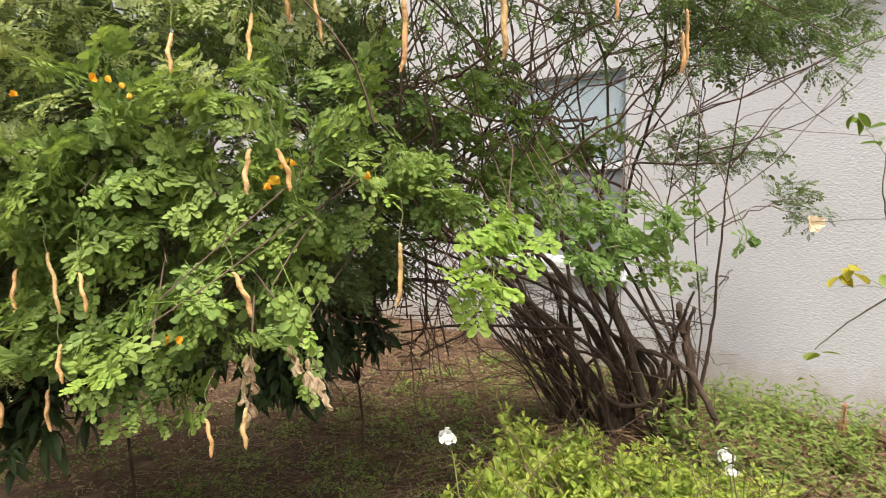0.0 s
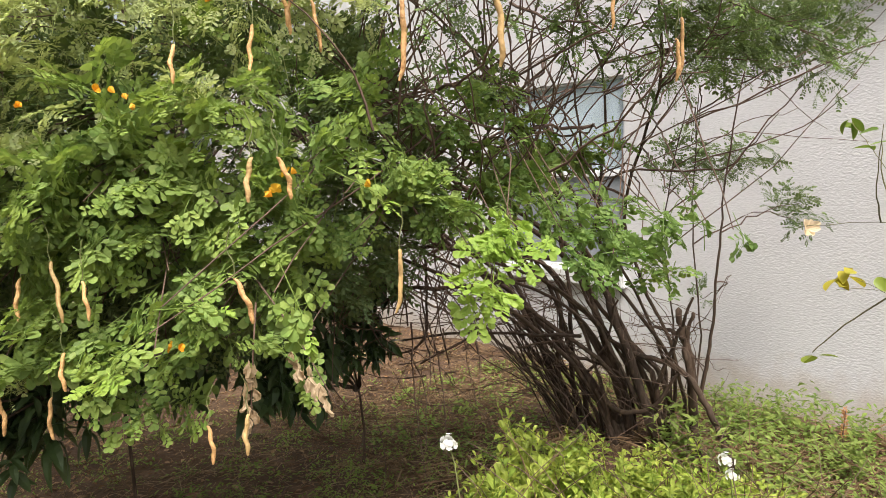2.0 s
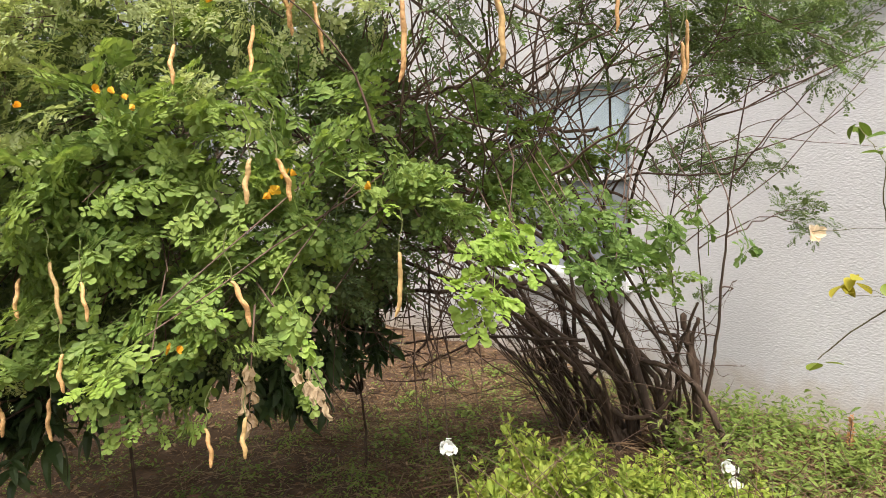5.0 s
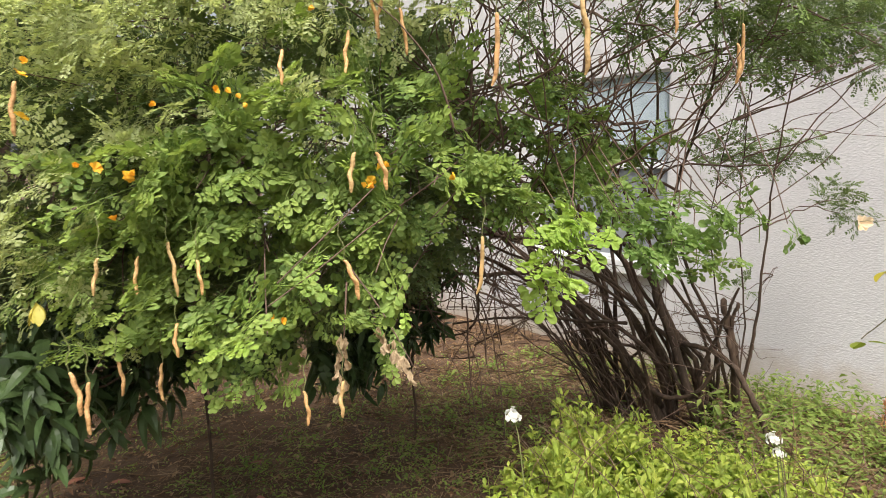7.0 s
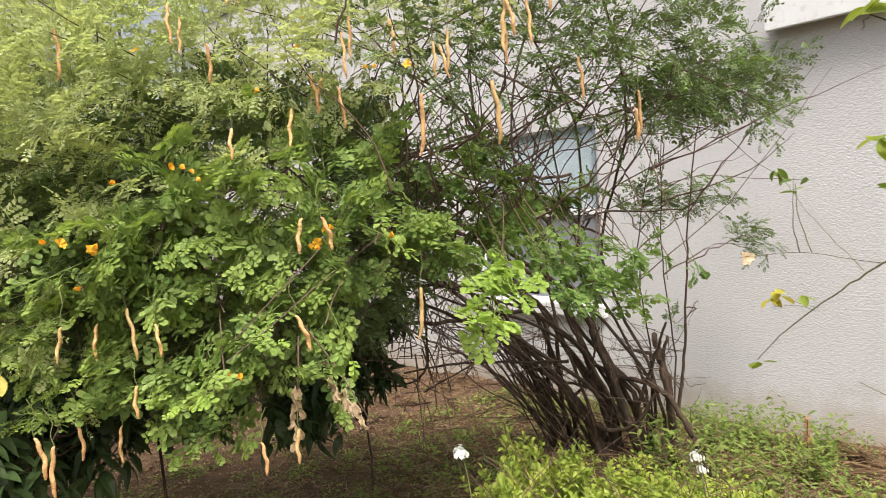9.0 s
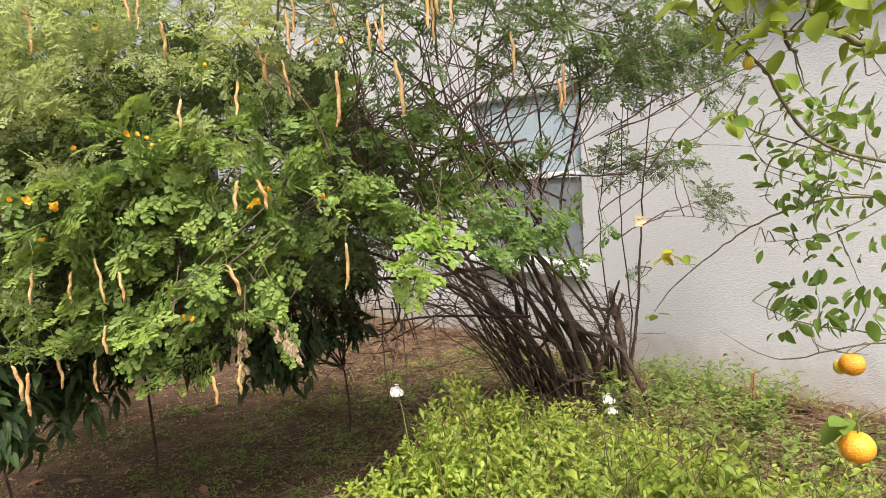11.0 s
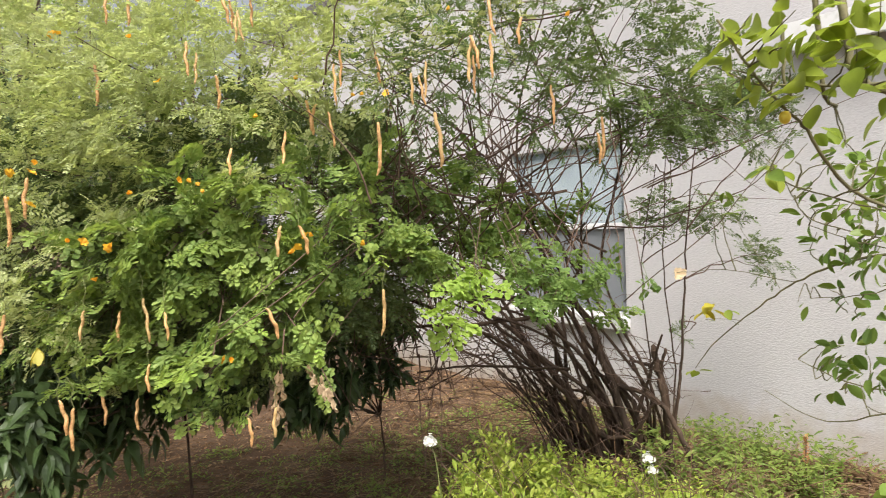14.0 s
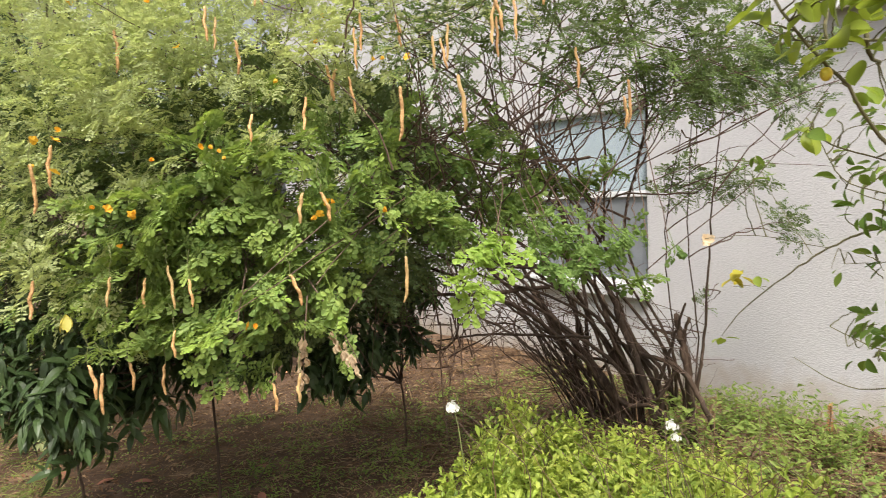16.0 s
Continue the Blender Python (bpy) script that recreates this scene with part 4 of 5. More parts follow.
M, P = clump_frames(CROWN_MID, 78, 0.95, CROWN_HEART, 1.6, 0.4, 0.9, 0.05)
foliage(TIER_SPRAYS, M, P, LEAF, LEAF_FRESH, "green leaflets in level tiers")
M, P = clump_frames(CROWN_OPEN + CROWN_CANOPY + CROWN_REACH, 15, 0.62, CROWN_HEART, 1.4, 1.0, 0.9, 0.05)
foliage(FINE_SPRAYS, M, P, LEAF_DARK_SHADED, LEAF_FRESH, "fine dark green leaflets")
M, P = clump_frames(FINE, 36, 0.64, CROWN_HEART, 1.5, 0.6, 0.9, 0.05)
foliage(FINE_SPRAYS, M, P, LEAF_DARK_SHADED, LEAF_DARK_SHADED, "finer dark green leaflets")
# the inside of the crown, its shade put into the darker leaf colour
# the second mass, hidden behind the front leaves, is added to shade the soil
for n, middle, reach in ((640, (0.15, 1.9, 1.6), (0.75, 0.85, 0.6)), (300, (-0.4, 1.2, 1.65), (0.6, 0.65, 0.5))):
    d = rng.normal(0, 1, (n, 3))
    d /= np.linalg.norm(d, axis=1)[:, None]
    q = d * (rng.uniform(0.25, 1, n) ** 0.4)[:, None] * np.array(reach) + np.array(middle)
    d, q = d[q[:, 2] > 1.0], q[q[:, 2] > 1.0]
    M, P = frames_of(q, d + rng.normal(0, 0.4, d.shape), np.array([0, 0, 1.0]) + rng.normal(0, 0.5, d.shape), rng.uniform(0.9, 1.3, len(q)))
    foliage(FINE_SPRAYS, M, P, LEAF_DARK_SHADED, LEAF_DARK_SHADED, "inner leaflets coloured darker to look shaded")
M, P = clump_frames(YOUNG, 48, 1.0, CROWN_HEART, 1.4, 0.6, 0.8, 0.1)
shelf, front = (P[:, 0] > 1.6) & (P[:, 1] > 2.0), P[:, 1] < 1.85
lush = ~shelf & ~front
spray_objects(M[lush], P[lush], YOUNG_MESHES, shrub)
spray_objects(M[front][::3] * 0.85, P[front][::3], [spray_mesh(q, LEAF_TIP, LEAF_YOUNG) for q in SPRAYS[:4]], shrub)
spray_objects(M[shelf][::2], P[shelf][::2], FRESH_MESHES, shrub)


def pod_shape(length, bend):
    """A hanging pod, swollen at its seeds, from its stalk at the origin downwards."""
    n = 42
    t = np.linspace(0, 1, n)
    C = np.c_[bend * length * np.sin(t * 2.2) + 0.0018 * np.sin(t * 14 + length * 200), bend * 0.4 * length * t * t + 0.002 * np.sin(t * 11), -length * t]
    R = 0.0061 * (0.55 + 0.45 * np.sin(np.clip(t * 1.04, 0, 1) * np.pi) ** 0.35) * (1 + 0.06 * np.sin(t * 2 * np.pi * 10 + 2 * np.sin(t * 9)) + 0.06 * np.sin(t * 23 + length * 90))
    R[0], R[-1] = 0.002, 0.0022
    sides = 8
    a = np.linspace(0, 2 * np.pi, sides, endpoint=False)
    V = C[:, None] + R[:, None, None] * np.stack([np.cos(a), 0.8 * np.sin(a), 0 * a], 1)[None]
    i, j = np.meshgrid(np.arange(n - 1), np.arange(sides), indexing="ij")
    p, q2 = (i * sides + j).ravel(), (i * sides + (j + 1) % sides).ravel()
    return V.reshape(-1, 3), np.vstack([np.c_[p, q2, q2 + sides], np.c_[p, q2 + sides, p + sides]])


POD_LENGTHS = [0.095, 0.112, 0.13, 0.152]
PODS = [tri_mesh("pod", *pod_shape(l, b), POD, True) for l, b in zip(POD_LENGTHS, (0.2, -0.16, 0.12, -0.1))]
PODS_G = [tri_mesh("pod", *pod_shape(l, b), POD_GREEN, True) for l, b in zip(POD_LENGTHS, (0.15, -0.1, 0.05, -0.1))]
STALK_V, STALK_F = tube([(0, 0, 0), (0.004, 0.002, 0.03), (-0.004, 0.0, 0.06), (0.01, 0.004, 0.1)], 0.0012, 0.0012, 5, 4)
STALK = tri_mesh("stalk", STALK_V, STALK_F, GREEN_TWIG, True)
for k, (x, y, z) in enumerate(PODS_A + PODS_B + PODS_C):
    j = int(rng.integers(0, 4)) if k > 17 else (0, 0, 3, 3, 0, 3, 0, 3, 1, 1, 2, 2, 1, 0, 0, 1, 0, 0)[k]
    ripe = PODS_G if k in (0, 5) or rng.uniform() < 0.15 else PODS
    ob = part("pod", ripe[j], shrub)
    ob.matrix_local = pose(x, y, z + POD_LENGTHS[j], rng.uniform(-7, 7), rng.uniform(-7, 7), rng.uniform(0, 360))
    st = part("stalk", STALK, ob)


def bloom_mesh(n, length, width, mat, cup, name="bloom"):
    P = []
    for k in range(n):
        v, f = leaflet(length * rng.uniform(0.85, 1.1), width, 0.25, rng.uniform(-0.3, 0.1), 0.7)
        v = rot(v, 'X', radians(cup + rng.uniform(-12, 12)))
        P.append((rot(v, 'Z', 2 * np.pi * k / n + rng.uniform(-0.15, 0.15)), f))
    return tri_mesh(name, *joined(P), mat)


BLOOM_MESHES = [bloom_mesh(5, 0.017, 0.9, PETAL, c) for c in (25, 45, 60)]
for x, y, z in BLOOMS:
    for rep in range(int(rng.integers(1, 3))):
        ob = part("bloom", BLOOM_MESHES[rng.integers(3)], shrub)
        ob.matrix_local = pose(*jit((x, y, z), 0.012), rng.uniform(-70, 70), rng.uniform(-70, 70), rng.uniform(0, 360))


def crumpled(length, width):
    v, f = leaflet(length, width, 0.5, 0.3)
    v = v + rng.normal(0, length * 0.06, v.shape)
    return v, f


DRY_MESHES = [tri_mesh("dried_leaf", *joined([crumpled(0.035, 0.5), crumpled(0.03, 0.6)]), DRY_LEAF) for k in range(4)]
for hang, count in ((((1.135, 1.475, 1.13), (1.125, 1.47, 0.96)), 18), (((1.19, 1.56, 1.14), (1.28, 1.61, 1.01)), 18)):
    for k in range(count):
        u = (k + 0.5) / count
        p = np.array(hang[0]) * (1 - u) + np.array(hang[1]) * u
        ob = part("dried_leaf", DRY_MESHES[rng.integers(4)], shrub)
        ob.matrix_local = pose(*jit(p, 0.008), -90 + rng.uniform(-25, 25), rng.uniform(-30, 30), rng.uniform(0, 360))
for a, b in (((1.05, 1.55, 1.3), (1.29, 1.62, 1.0)), ((1.1, 1.52, 1.25), (1.13, 1.475, 1.0))):
    V, F = tube([a, jit((np.array(a) + np.array(b)) / 2, 0.015), b], 0.003, 0.0012, 5, 4)
    part("twig", tri_mesh("twig", V, F, TWIG, True), shrub)

# ---- dark long-leaved saplings ----
WHORLS = [blade_cluster(14, 0.092, 0.42, 0.85) for k in range(4)]


def sapling(name, at, clumps, per, label, fork_height=0.42):
    ob = thing(name, at, label, "sapling")
    ob.matrix_world = Matrix.Translation((0, 0, 0))
    base = np.array(at)
    pos = []
    fork = base + np.array([0.0, 0.0, fork_height])
    V, F = tube([base - np.array([0, 0, 0.05]), base + np.array([0.02, 0.01, 0.2]), fork], 0.009, 0.006, 7, 5, 0.003)
    part("trunk", tri_mesh("trunk", V, F, BARK, True), ob)
    for x, y, z, r in clumps:
        c = np.array([x, y, z])
        V, F = tube([fork if z > 0.4 or fork_height > 0.6 else base + np.array([0.01, 0, 0.15]), (fork + c) / 2 + np.array([0, 0, 0.03]), c + np.array([0, 0, 0.06])], 0.006, 0.003, 6, 5, 0.006)
        part("branch", tri_mesh("branch", V, F, BARK, True), ob)
        n = max(1, int(per * (r / 0.2) ** 2))
        pos.append(c + rng.normal(0, r * 0.5, (n, 3)))
    P = np.vstack(pos)
    M, P = frames_of(P, rng.normal(0, 1, (len(P), 3)) * np.array([1, 1, 0.25]), np.array([0, 0, 1.0]) + rng.normal(0, 0.25, (len(P), 3)), rng.uniform(0.6, 1.1, len(P)))
    part("foliage", scatter_mesh("foliage", WHORLS, M, P, LEAF_MANGO), ob, "long dark glossy drooping leaves", "stuff")
    return ob


left_sapling = sapling("mango_sapling", (-0.42, 0.95, -0.02), MANGO_LEFT, 15, "dark green mango sapling with long drooping leaves")
low_sapling = sapling("mango_sapling", (-0.2, 1.55, -0.02), MANGO_UNDER, 17, "dark mango sapling with long leaves under the shrub", 0.85)
back_sapling = sapling("mango_sapling", (-0.25, 2.75, -0.02), MANGO_BACK, 15, "dark green mango sapling in the shade of the shrub")
hanging = []
for k in range(11):
    v, f = broad_leaf(rng.uniform(0.045, 0.06), 0.5, 0.15, 0.15, 6, 1.1)
    v = rot(rot(v, 'X', radians(rng.uniform(-88, -50))), 'Z', k * 0.571)
    hanging.append((v + np.array([0, 0, 0.02]) + rng.normal(0, 0.004, 3), f))
PALE_YELLOW = leaf_material("yellowed_leaf", (0.5, 0.4, 0.07), (0.6, 0.5, 0.11), (0.45, 0.45, 0.1), 0.5, 0.4)
YCL = tri_mesh("yellow_leaf", *joined(hanging), PALE_YELLOW, True)
ob = part("yellow_leaf", YCL, left_sapling, "drooping yellowed leaves")
ob.matrix_local = pose(*YC[0])

# ---- lime-leaved flowering bush ----
bush = thing("plumbago_bush", (2.0, 2.5, 0.0), "low lime-green plumbago bush with white flower heads", "bush")
bush.matrix_world = Matrix.Translation((0, 0, 0))


def bush_shoot(height):
    """An upright shoot with small oval leaves, crowded into rosettes at its side tips."""
    P = [tube([(0, 0, 0), (0.02, 0.01, height * 0.5), (0.0, 0.03, height)], 0.003, 0.0012, 4, 3, 0.003)]
    heads = [(0.0, 0.03, height)]
    for k in range(5):
        u = rng.uniform(0.5, 0.85)
        a = rng.uniform(0, 2 * np.pi)
        e = np.array([0.085 * np.cos(a), 0.085 * np.sin(a), height * u + rng.uniform(0.04, 0.09)])
        P.append(tube([(0.01, 0.02 * u, height * u - 0.06), e * np.array([0.6, 0.6, 1]) - np.array([0, 0, 0.03]), e], 0.0016, 0.0008, 4, 2))
        heads.append(tuple(e))
    for h in heads:
        n = int(rng.integers(9, 13))
        for k in range(n):
            u = (k + 0.5) / n
            v, f = broad_leaf(rng.uniform(0.03, 0.046) * (1.1 - 0.5 * u), 0.62, rng.uniform(0.05, 0.25), rng.uniform(-0.05, 0.3), 3, 1.2)
            v = rot(v, 'X', radians(rng.uniform(-15, 20) + 55 * u * u))
            v = rot(v, 'Z', k * 2.4 + rng.uniform(-0.4, 0.4))
            P.append((v + np.array(h) + np.array([0, 0, 0.07 * (u - 1)]) + rng.normal(0, 0.006, 3), f))
    return joined(P)


SHOOTS = [tri_mesh("shoot", *bush_shoot(h), LEAF_LIME) for h in (0.36, 0.42, 0.46, 0.5, 0.55, 0.4)]


def bush_top(x, y):
    """Height of the bush over the ground."""
    h = (0.85 - 0.40 * min(1.0, max(0.0, (y - 2.4) / 0.9))) * math.exp(-(((x - 2.05) / 1.14) ** 8)) * math.exp(-(((y - 2.5) / 0.85) ** 8))
    return h * (0.85 + 0.2 * math.sin(x * 6.0 + 1.0) * math.cos(y * 5.0))


count = 0
extra_m, extra_p = [], []
while count < 390:
    x, y = rng.uniform(0.95, 2.9), rng.uniform(1.72, 3.35)
    if count < 26:
        x, y = rng.uniform(1.22, 1.6), rng.uniform(1.9, 2.3)
    h = bush_top(x, y)
    if x > 2.25 and rng.uniform() < 0.45:
        continue
    if h < 0.27 or y - 1.7 < (1.18 - x) * 1.0:
        continue
    k = int(rng.integers(6))
    s = h / (0.36, 0.42, 0.46, 0.5, 0.55, 0.4)[k] * rng.uniform(0.7, 1.0 if count >= 26 else 0.82)
    s = min(s, 1.75)
    m = pose(x, y, float(ground_height(x, y)) - 0.02, rng.uniform(-16, 16), rng.uniform(-16, 16), rng.uniform(0, 360)) @ Matrix.Diagonal((1, 1, s, 1))
    if count < 290:
        ob = part("shoot", SHOOTS[k], bush)
        ob.matrix_local = m
    else:
        extra_m.append(np.array(m)[:3, :3])
        extra_p.append(np.array(m)[:3, 3])
    count += 1
part("foliage", scatter_mesh("foliage", [bush_shoot(h) for h in (0.4, 0.46, 0.5)], np.array(extra_m), np.array(extra_p), LEAF_LIME), bush, "lime-green leafy shoots", "stuff")


def flower_head():
    P = []
    for k in range(22):
        w = rng.normal(0, 1, 3)
        w[2] = w[2] * 0.7 + 0.25
        w /= np.linalg.norm(w)
        m = np.array(Vector((0, 0, 1)).rotation_difference(Vector(w)).to_matrix())
        reach = rng.uniform(0.008, 0.03)
        for j in range(5):
            v, f = leaflet(0.011, 0.85, 0.1, 0.05, 0.65)
            v = rot(v, 'X', radians(18))
            v = rot(v, 'Z', j * 1.2566 + k)
            P.append((v @ m.T + w * reach, f))
    return joined(P)


HEAD = tri_mesh("flower_head", *flower_head(), WHITE_PETAL)
for x, y, z, s in ((1.281, 1.992, 0.784, 0.9), (1.839, 2.549, 0.72, 0.75), (1.86, 2.54, 0.685, 0.6)):
    ob = part("flower_head", HEAD, bush, "cluster of small white flowers")
    ob.matrix_local = pose(x, y, z) @ Matrix.Diagonal((s, s, s, 1))
    V, F = tube([(x + 0.03, y + 0.05, 0.3), (x + 0.01, y + 0.02, z - 0.1), (x, y, z)], 0.003, 0.0015, 5, 4)
    part("stem", tri_mesh("stem", V, F, GREEN_TWIG, True), bush)
# bare sticks that stand out of the bush
for k in range(150):
    x, y = rng.uniform(1.2, 2.8), rng.uniform(1.9, 3.2)
    a = np.array([x, y, 0.75 * bush_top(x, y) - 0.12])
    V, F = tube([a, a + np.array([rng.normal(0, 0.06), rng.normal(0, 0.06), 0.18]), a + np.array([rng.normal(0, 0.16), rng.normal(0, 0.16), 0.36])], 0.0024, 0.0009, 4, 4, 0.003)
    part("stick", tri_mesh("stick", V, F, TWIG if k % 3 else STRAW, True), bush)

# ---- citrus tree ----
citrus = thing("orange_tree", (3.45, 2.75, 0.0), "orange tree with glossy green leaves and ripe fruit", "tree")
citrus.matrix_world = Matrix.Translation((0, 0, 0))
CITRUS_POINTS = []


def citrus_limb(points, r0, r1, name="branch"):
    V, F = tube(points, r0 * (1.0 if name == "trunk" else 0.28), r1 * 0.6, 7, 6, 0.0015, 0.06)
    CITRUS_POINTS.extend(spline(points, 6))
    return part(name, tri_mesh(name, V, F, CITRUS_BARK, True), citrus)


citrus_limb([(3.45, 2.75, -0.05), (3.43, 2.72, 0.5), (3.38, 2.65, 1.0), (3.36, 2.6, 1.4)], 0.05, 0.035, "trunk")
citrus_limb([(3.37, 2.62, 1.2), (3.0, 2.45, 1.42), (2.7, 2.42, 1.47), (2.54, 2.42, 1.45), (2.42, 2.43, 1.4), (2.31, 2.42, 1.32), (2.17, 2.43, 1.2), (2.075, 2.47, 1.095)], 0.018, 0.002)
citrus_limb([(3.36, 2.6, 1.35), (3.0, 2.2, 1.5), (2.72, 2.0, 1.6), (2.65, 1.89, 1.74), (2.6, 1.8, 1.84), (2.55, 1.76, 1.95)], 0.016, 0.004)
citrus_limb([(3.37, 2.62, 1.0), (3.0, 2.42, 1.12), (2.74, 2.27, 1.14), (2.53, 2.29, 1.06), (2.37, 2.3, 1.11)], 0.012, 0.0015)
citrus_limb([(3.4, 2.68, 0.9), (3.1, 2.55, 1.1), (2.7, 2.45, 1.12), (2.55, 2.36, 1.15), (2.45, 2.32, 1.2)], 0.011, 0.002)
citrus_limb([(2.8, 2.05, 1.55), (2.72, 1.88, 1.6), (2.67, 1.77, 1.63), (2.65, 1.74, 1.66)], 0.006, 0.002)
citrus_limb([(2.75, 2.4, 1.46), (2.62, 2.34, 1.38), (2.48, 2.33, 1.36)], 0.006, 0.0015)
citrus_limb([(2.8, 2.42, 1.45), (2.62, 2.3, 1.5), (2.53, 2.2, 1.55)], 0.006, 0.0015)
citrus_limb([(2.4, 2.43, 1.39), (2.22, 2.4, 1.42), (2.08, 2.35, 1.41)], 0.004, 0.0014)
citrus_limb([(2.36, 2.43, 1.37), (2.22, 2.54, 1.5), (2.14, 2.61, 1.59), (2.09, 2.66, 1.65)], 0.004, 0.0014)
citrus_limb([(2.26, 2.41, 1.27), (2.2, 2.43, 1.27), (2.13, 2.44, 1.26)], 0.003, 0.001)
citrus_limb([(2.25, 2.41, 1.26), (2.2, 2.42, 1.28), (2.17, 2.43, 1.29)], 0.003, 0.001)
citrus_limb([(3.1, 2.5, 1.05), (2.92, 2.2, 1.1), (2.79, 2.05, 1.05), (2.775, 2.03, 1.01)], 0.010, 0.003)
citrus_limb([(2.9, 2.5, 1.12), (2.73, 2.53, 1.1), (2.625, 2.55, 1.03)], 0.008, 0.002)
citrus_limb([(2.66, 2.54, 1.07), (2.62, 2.555, 1.04), (2.595, 2.56, 1.0)], 0.004, 0.002)
citrus_limb([(2.72, 2.26, 1.5), (2.52, 2.25, 1.56), (2.48, 2.19, 1.66), (2.46, 2.17, 1.69)], 0.006, 0.0015)
citrus_limb([(2.606, 1.877, 2.058), (2.608, 1.892, 1.942), (2.616, 1.888, 1.83), (2.604, 1.941, 1.816)], 0.016, 0.004)
citrus_limb([(2.662, 1.905, 2.046), (2.663, 1.92, 1.921), (2.668, 1.935, 1.804), (2.641, 2.066, 1.797)], 0.022, 0.005)
citrus_limb([(2.673, 1.962, 2.054), (2.699, 1.951, 1.938), (2.715, 1.956, 1.839), (2.777, 2.005, 1.785)], 0.03, 0.012)
citrus_limb([(2.792, 1.954, 1.805), (2.714, 1.917, 1.814), (2.632, 1.874, 1.824), (2.575, 1.836, 1.833)], 0.014, 0.002)
CP = np.array(CITRUS_POINTS)
for k in range(88):
    x, y, z, r = (CITRUS + CITRUS_LOW + CITRUS_RIGHT)[k % 44]
    c = np.array([x, y, z]) + rng.normal(0, r * 0.8, 3)
    s = CP[np.argmin(np.linalg.norm(CP - c, axis=1) + rng.uniform(0, 0.04, len(CP)))]
    V, F = tube([s, (s + c) / 2 + rng.normal(0, 0.015, 3), c], 0.0019, 0.0008, 5, 4, 0.0012)
    part("twig", tri_mesh("twig", V, F, CITRUS_BARK, True), citrus)
CITRUS_LEAF = [broad_leaf(l, 0.54, fo, cu, 8, 0.95) for l, fo, cu in ((0.06, 0.15, 0.1), (0.07, 0.2, 0.2), (0.055, 0.1, 0.05), (0.048, 0.25, 0.3))]
CITRUS_BROAD = [broad_leaf(l, 0.68, fo, cu, 8, 0.95) for l, fo, cu in ((0.065, 0.15, 0.1), (0.075, 0.2, 0.2), (0.06, 0.1, 0.05), (0.05, 0.25, 0.3))]
CL = [tri_mesh("leaf", v, f, LEAF_CITRUS, True) for v, f in CITRUS_BROAD]
CLM = [tri_mesh("leaf", v, f, LEAF_CITRUS_MATURE, True) for v, f in CITRUS_LEAF]
CLY = [tri_mesh("leaf", v, f, LEAF_CITRUS_YELLOW, True) for v, f in CITRUS_LEAF]
M, P = clump_frames(CITRUS + CITRUS_LOW + CITRUS_RIGHT + CITRUS_RIGHT, 130, 1.0, (3.3, 2.4, 1.4), 0.5, 1.0, 1.7)
M[:, :, :] *= np.where(P[:, 2] > 1.72, 0.82, 0.72)[:, None, None]
order = np.argsort(P[:, 2] < 1.72, kind="stable")
M, P = M[order], P[order]
part("foliage", scatter_mesh("foliage", CITRUS_LEAF, M[270:], P[270:], LEAF_CITRUS_MATURE), citrus, "", "stuff")
for m, p in zip(M[:270], P[:270]):
    ob = part("leaf", (CL if p[2] > 1.72 else CLM)[rng.integers(4)], citrus)
    ob.matrix_local = matrix_of(m, p)
for p, n, meshes, s in (((2.155, 2.43, 1.30), 4, CLY, 0.9), ((2.135, 2.43, 1.285), 3, CLY, 0.9), ((2.22, 2.42, 1.30), 2, CL, 0.5), ((2.075, 2.47, 1.095), 3, CL, 0.65), ((2.13, 2.44, 1.26), 1, CL, 0.5), ((2.755, 2.03, 1.04), 4, CLM, 1.1), ((2.09, 2.66, 1.645), 5, CLM, 0.85), ((2.15, 2.6, 1.59), 3, CLM, 0.75), ((2.46, 2.17, 1.69), 5, CL, 0.95)):
    for k in range(n):
        ob = part("leaf", meshes[rng.integers(4)], citrus)
        ob.matrix_local = pose(*jit(p, 0.008), rng.uniform(-70, 20), rng.uniform(-30, 30), rng.uniform(0, 360)) @ Matrix.Diagonal((s, s, s, 1))


def fruit(radius, squash, mat):
    b = bmesh.new()
    bmesh.ops.create_uvsphere(b, u_segments=28, v_segments=18, radius=radius)
    for v in b.verts:
        u = v.co.normalized()
        v.co *= 1 + 0.012 * noise.noise(u * 3)
        v.co.z *= squash
        if u.z > 0.9:
            v.co.z -= radius * 0.8 * (u.z - 0.9)
    return bm_mesh("orange", b, mat, True)


for (x, y, z), r, sq, mat, label in zip(ORANGES, (0.034, 0.033, 0.02), (0.94, 0.95, 1.1), (ORANGE_SKIN, ORANGE_SKIN, YELLOW_SKIN), ("ripe round orange", "ripe round orange", "small yellow unripe orange")):
    ob = part("orange", fruit(r, sq, mat), citrus, label)
    ob.matrix_local = pose(x, y, z, 8, -6, 30)
ob = part("orange", fruit(0.0105, 1.2, YELLOW_SKIN), citrus, "tiny greenish-yellow orange")
ob.matrix_local = pose(*LIME[0])
FADED = bloom_mesh(9, 0.026, 0.6, PEACH, 30, "faded_flower")
ob = part("faded_flower", FADED, citrus, "faded peach-coloured flower")
ob.matrix_local = pose(2.09, 2.36, 1.405, 70, 20, 40)

# ---- things behind and along the wall ----
RED_LEAF = surface("fallen_red_leaf", (0.22, 0.08, 0.05), (0.32, 0.13, 0.08), 20.0, 0.7)
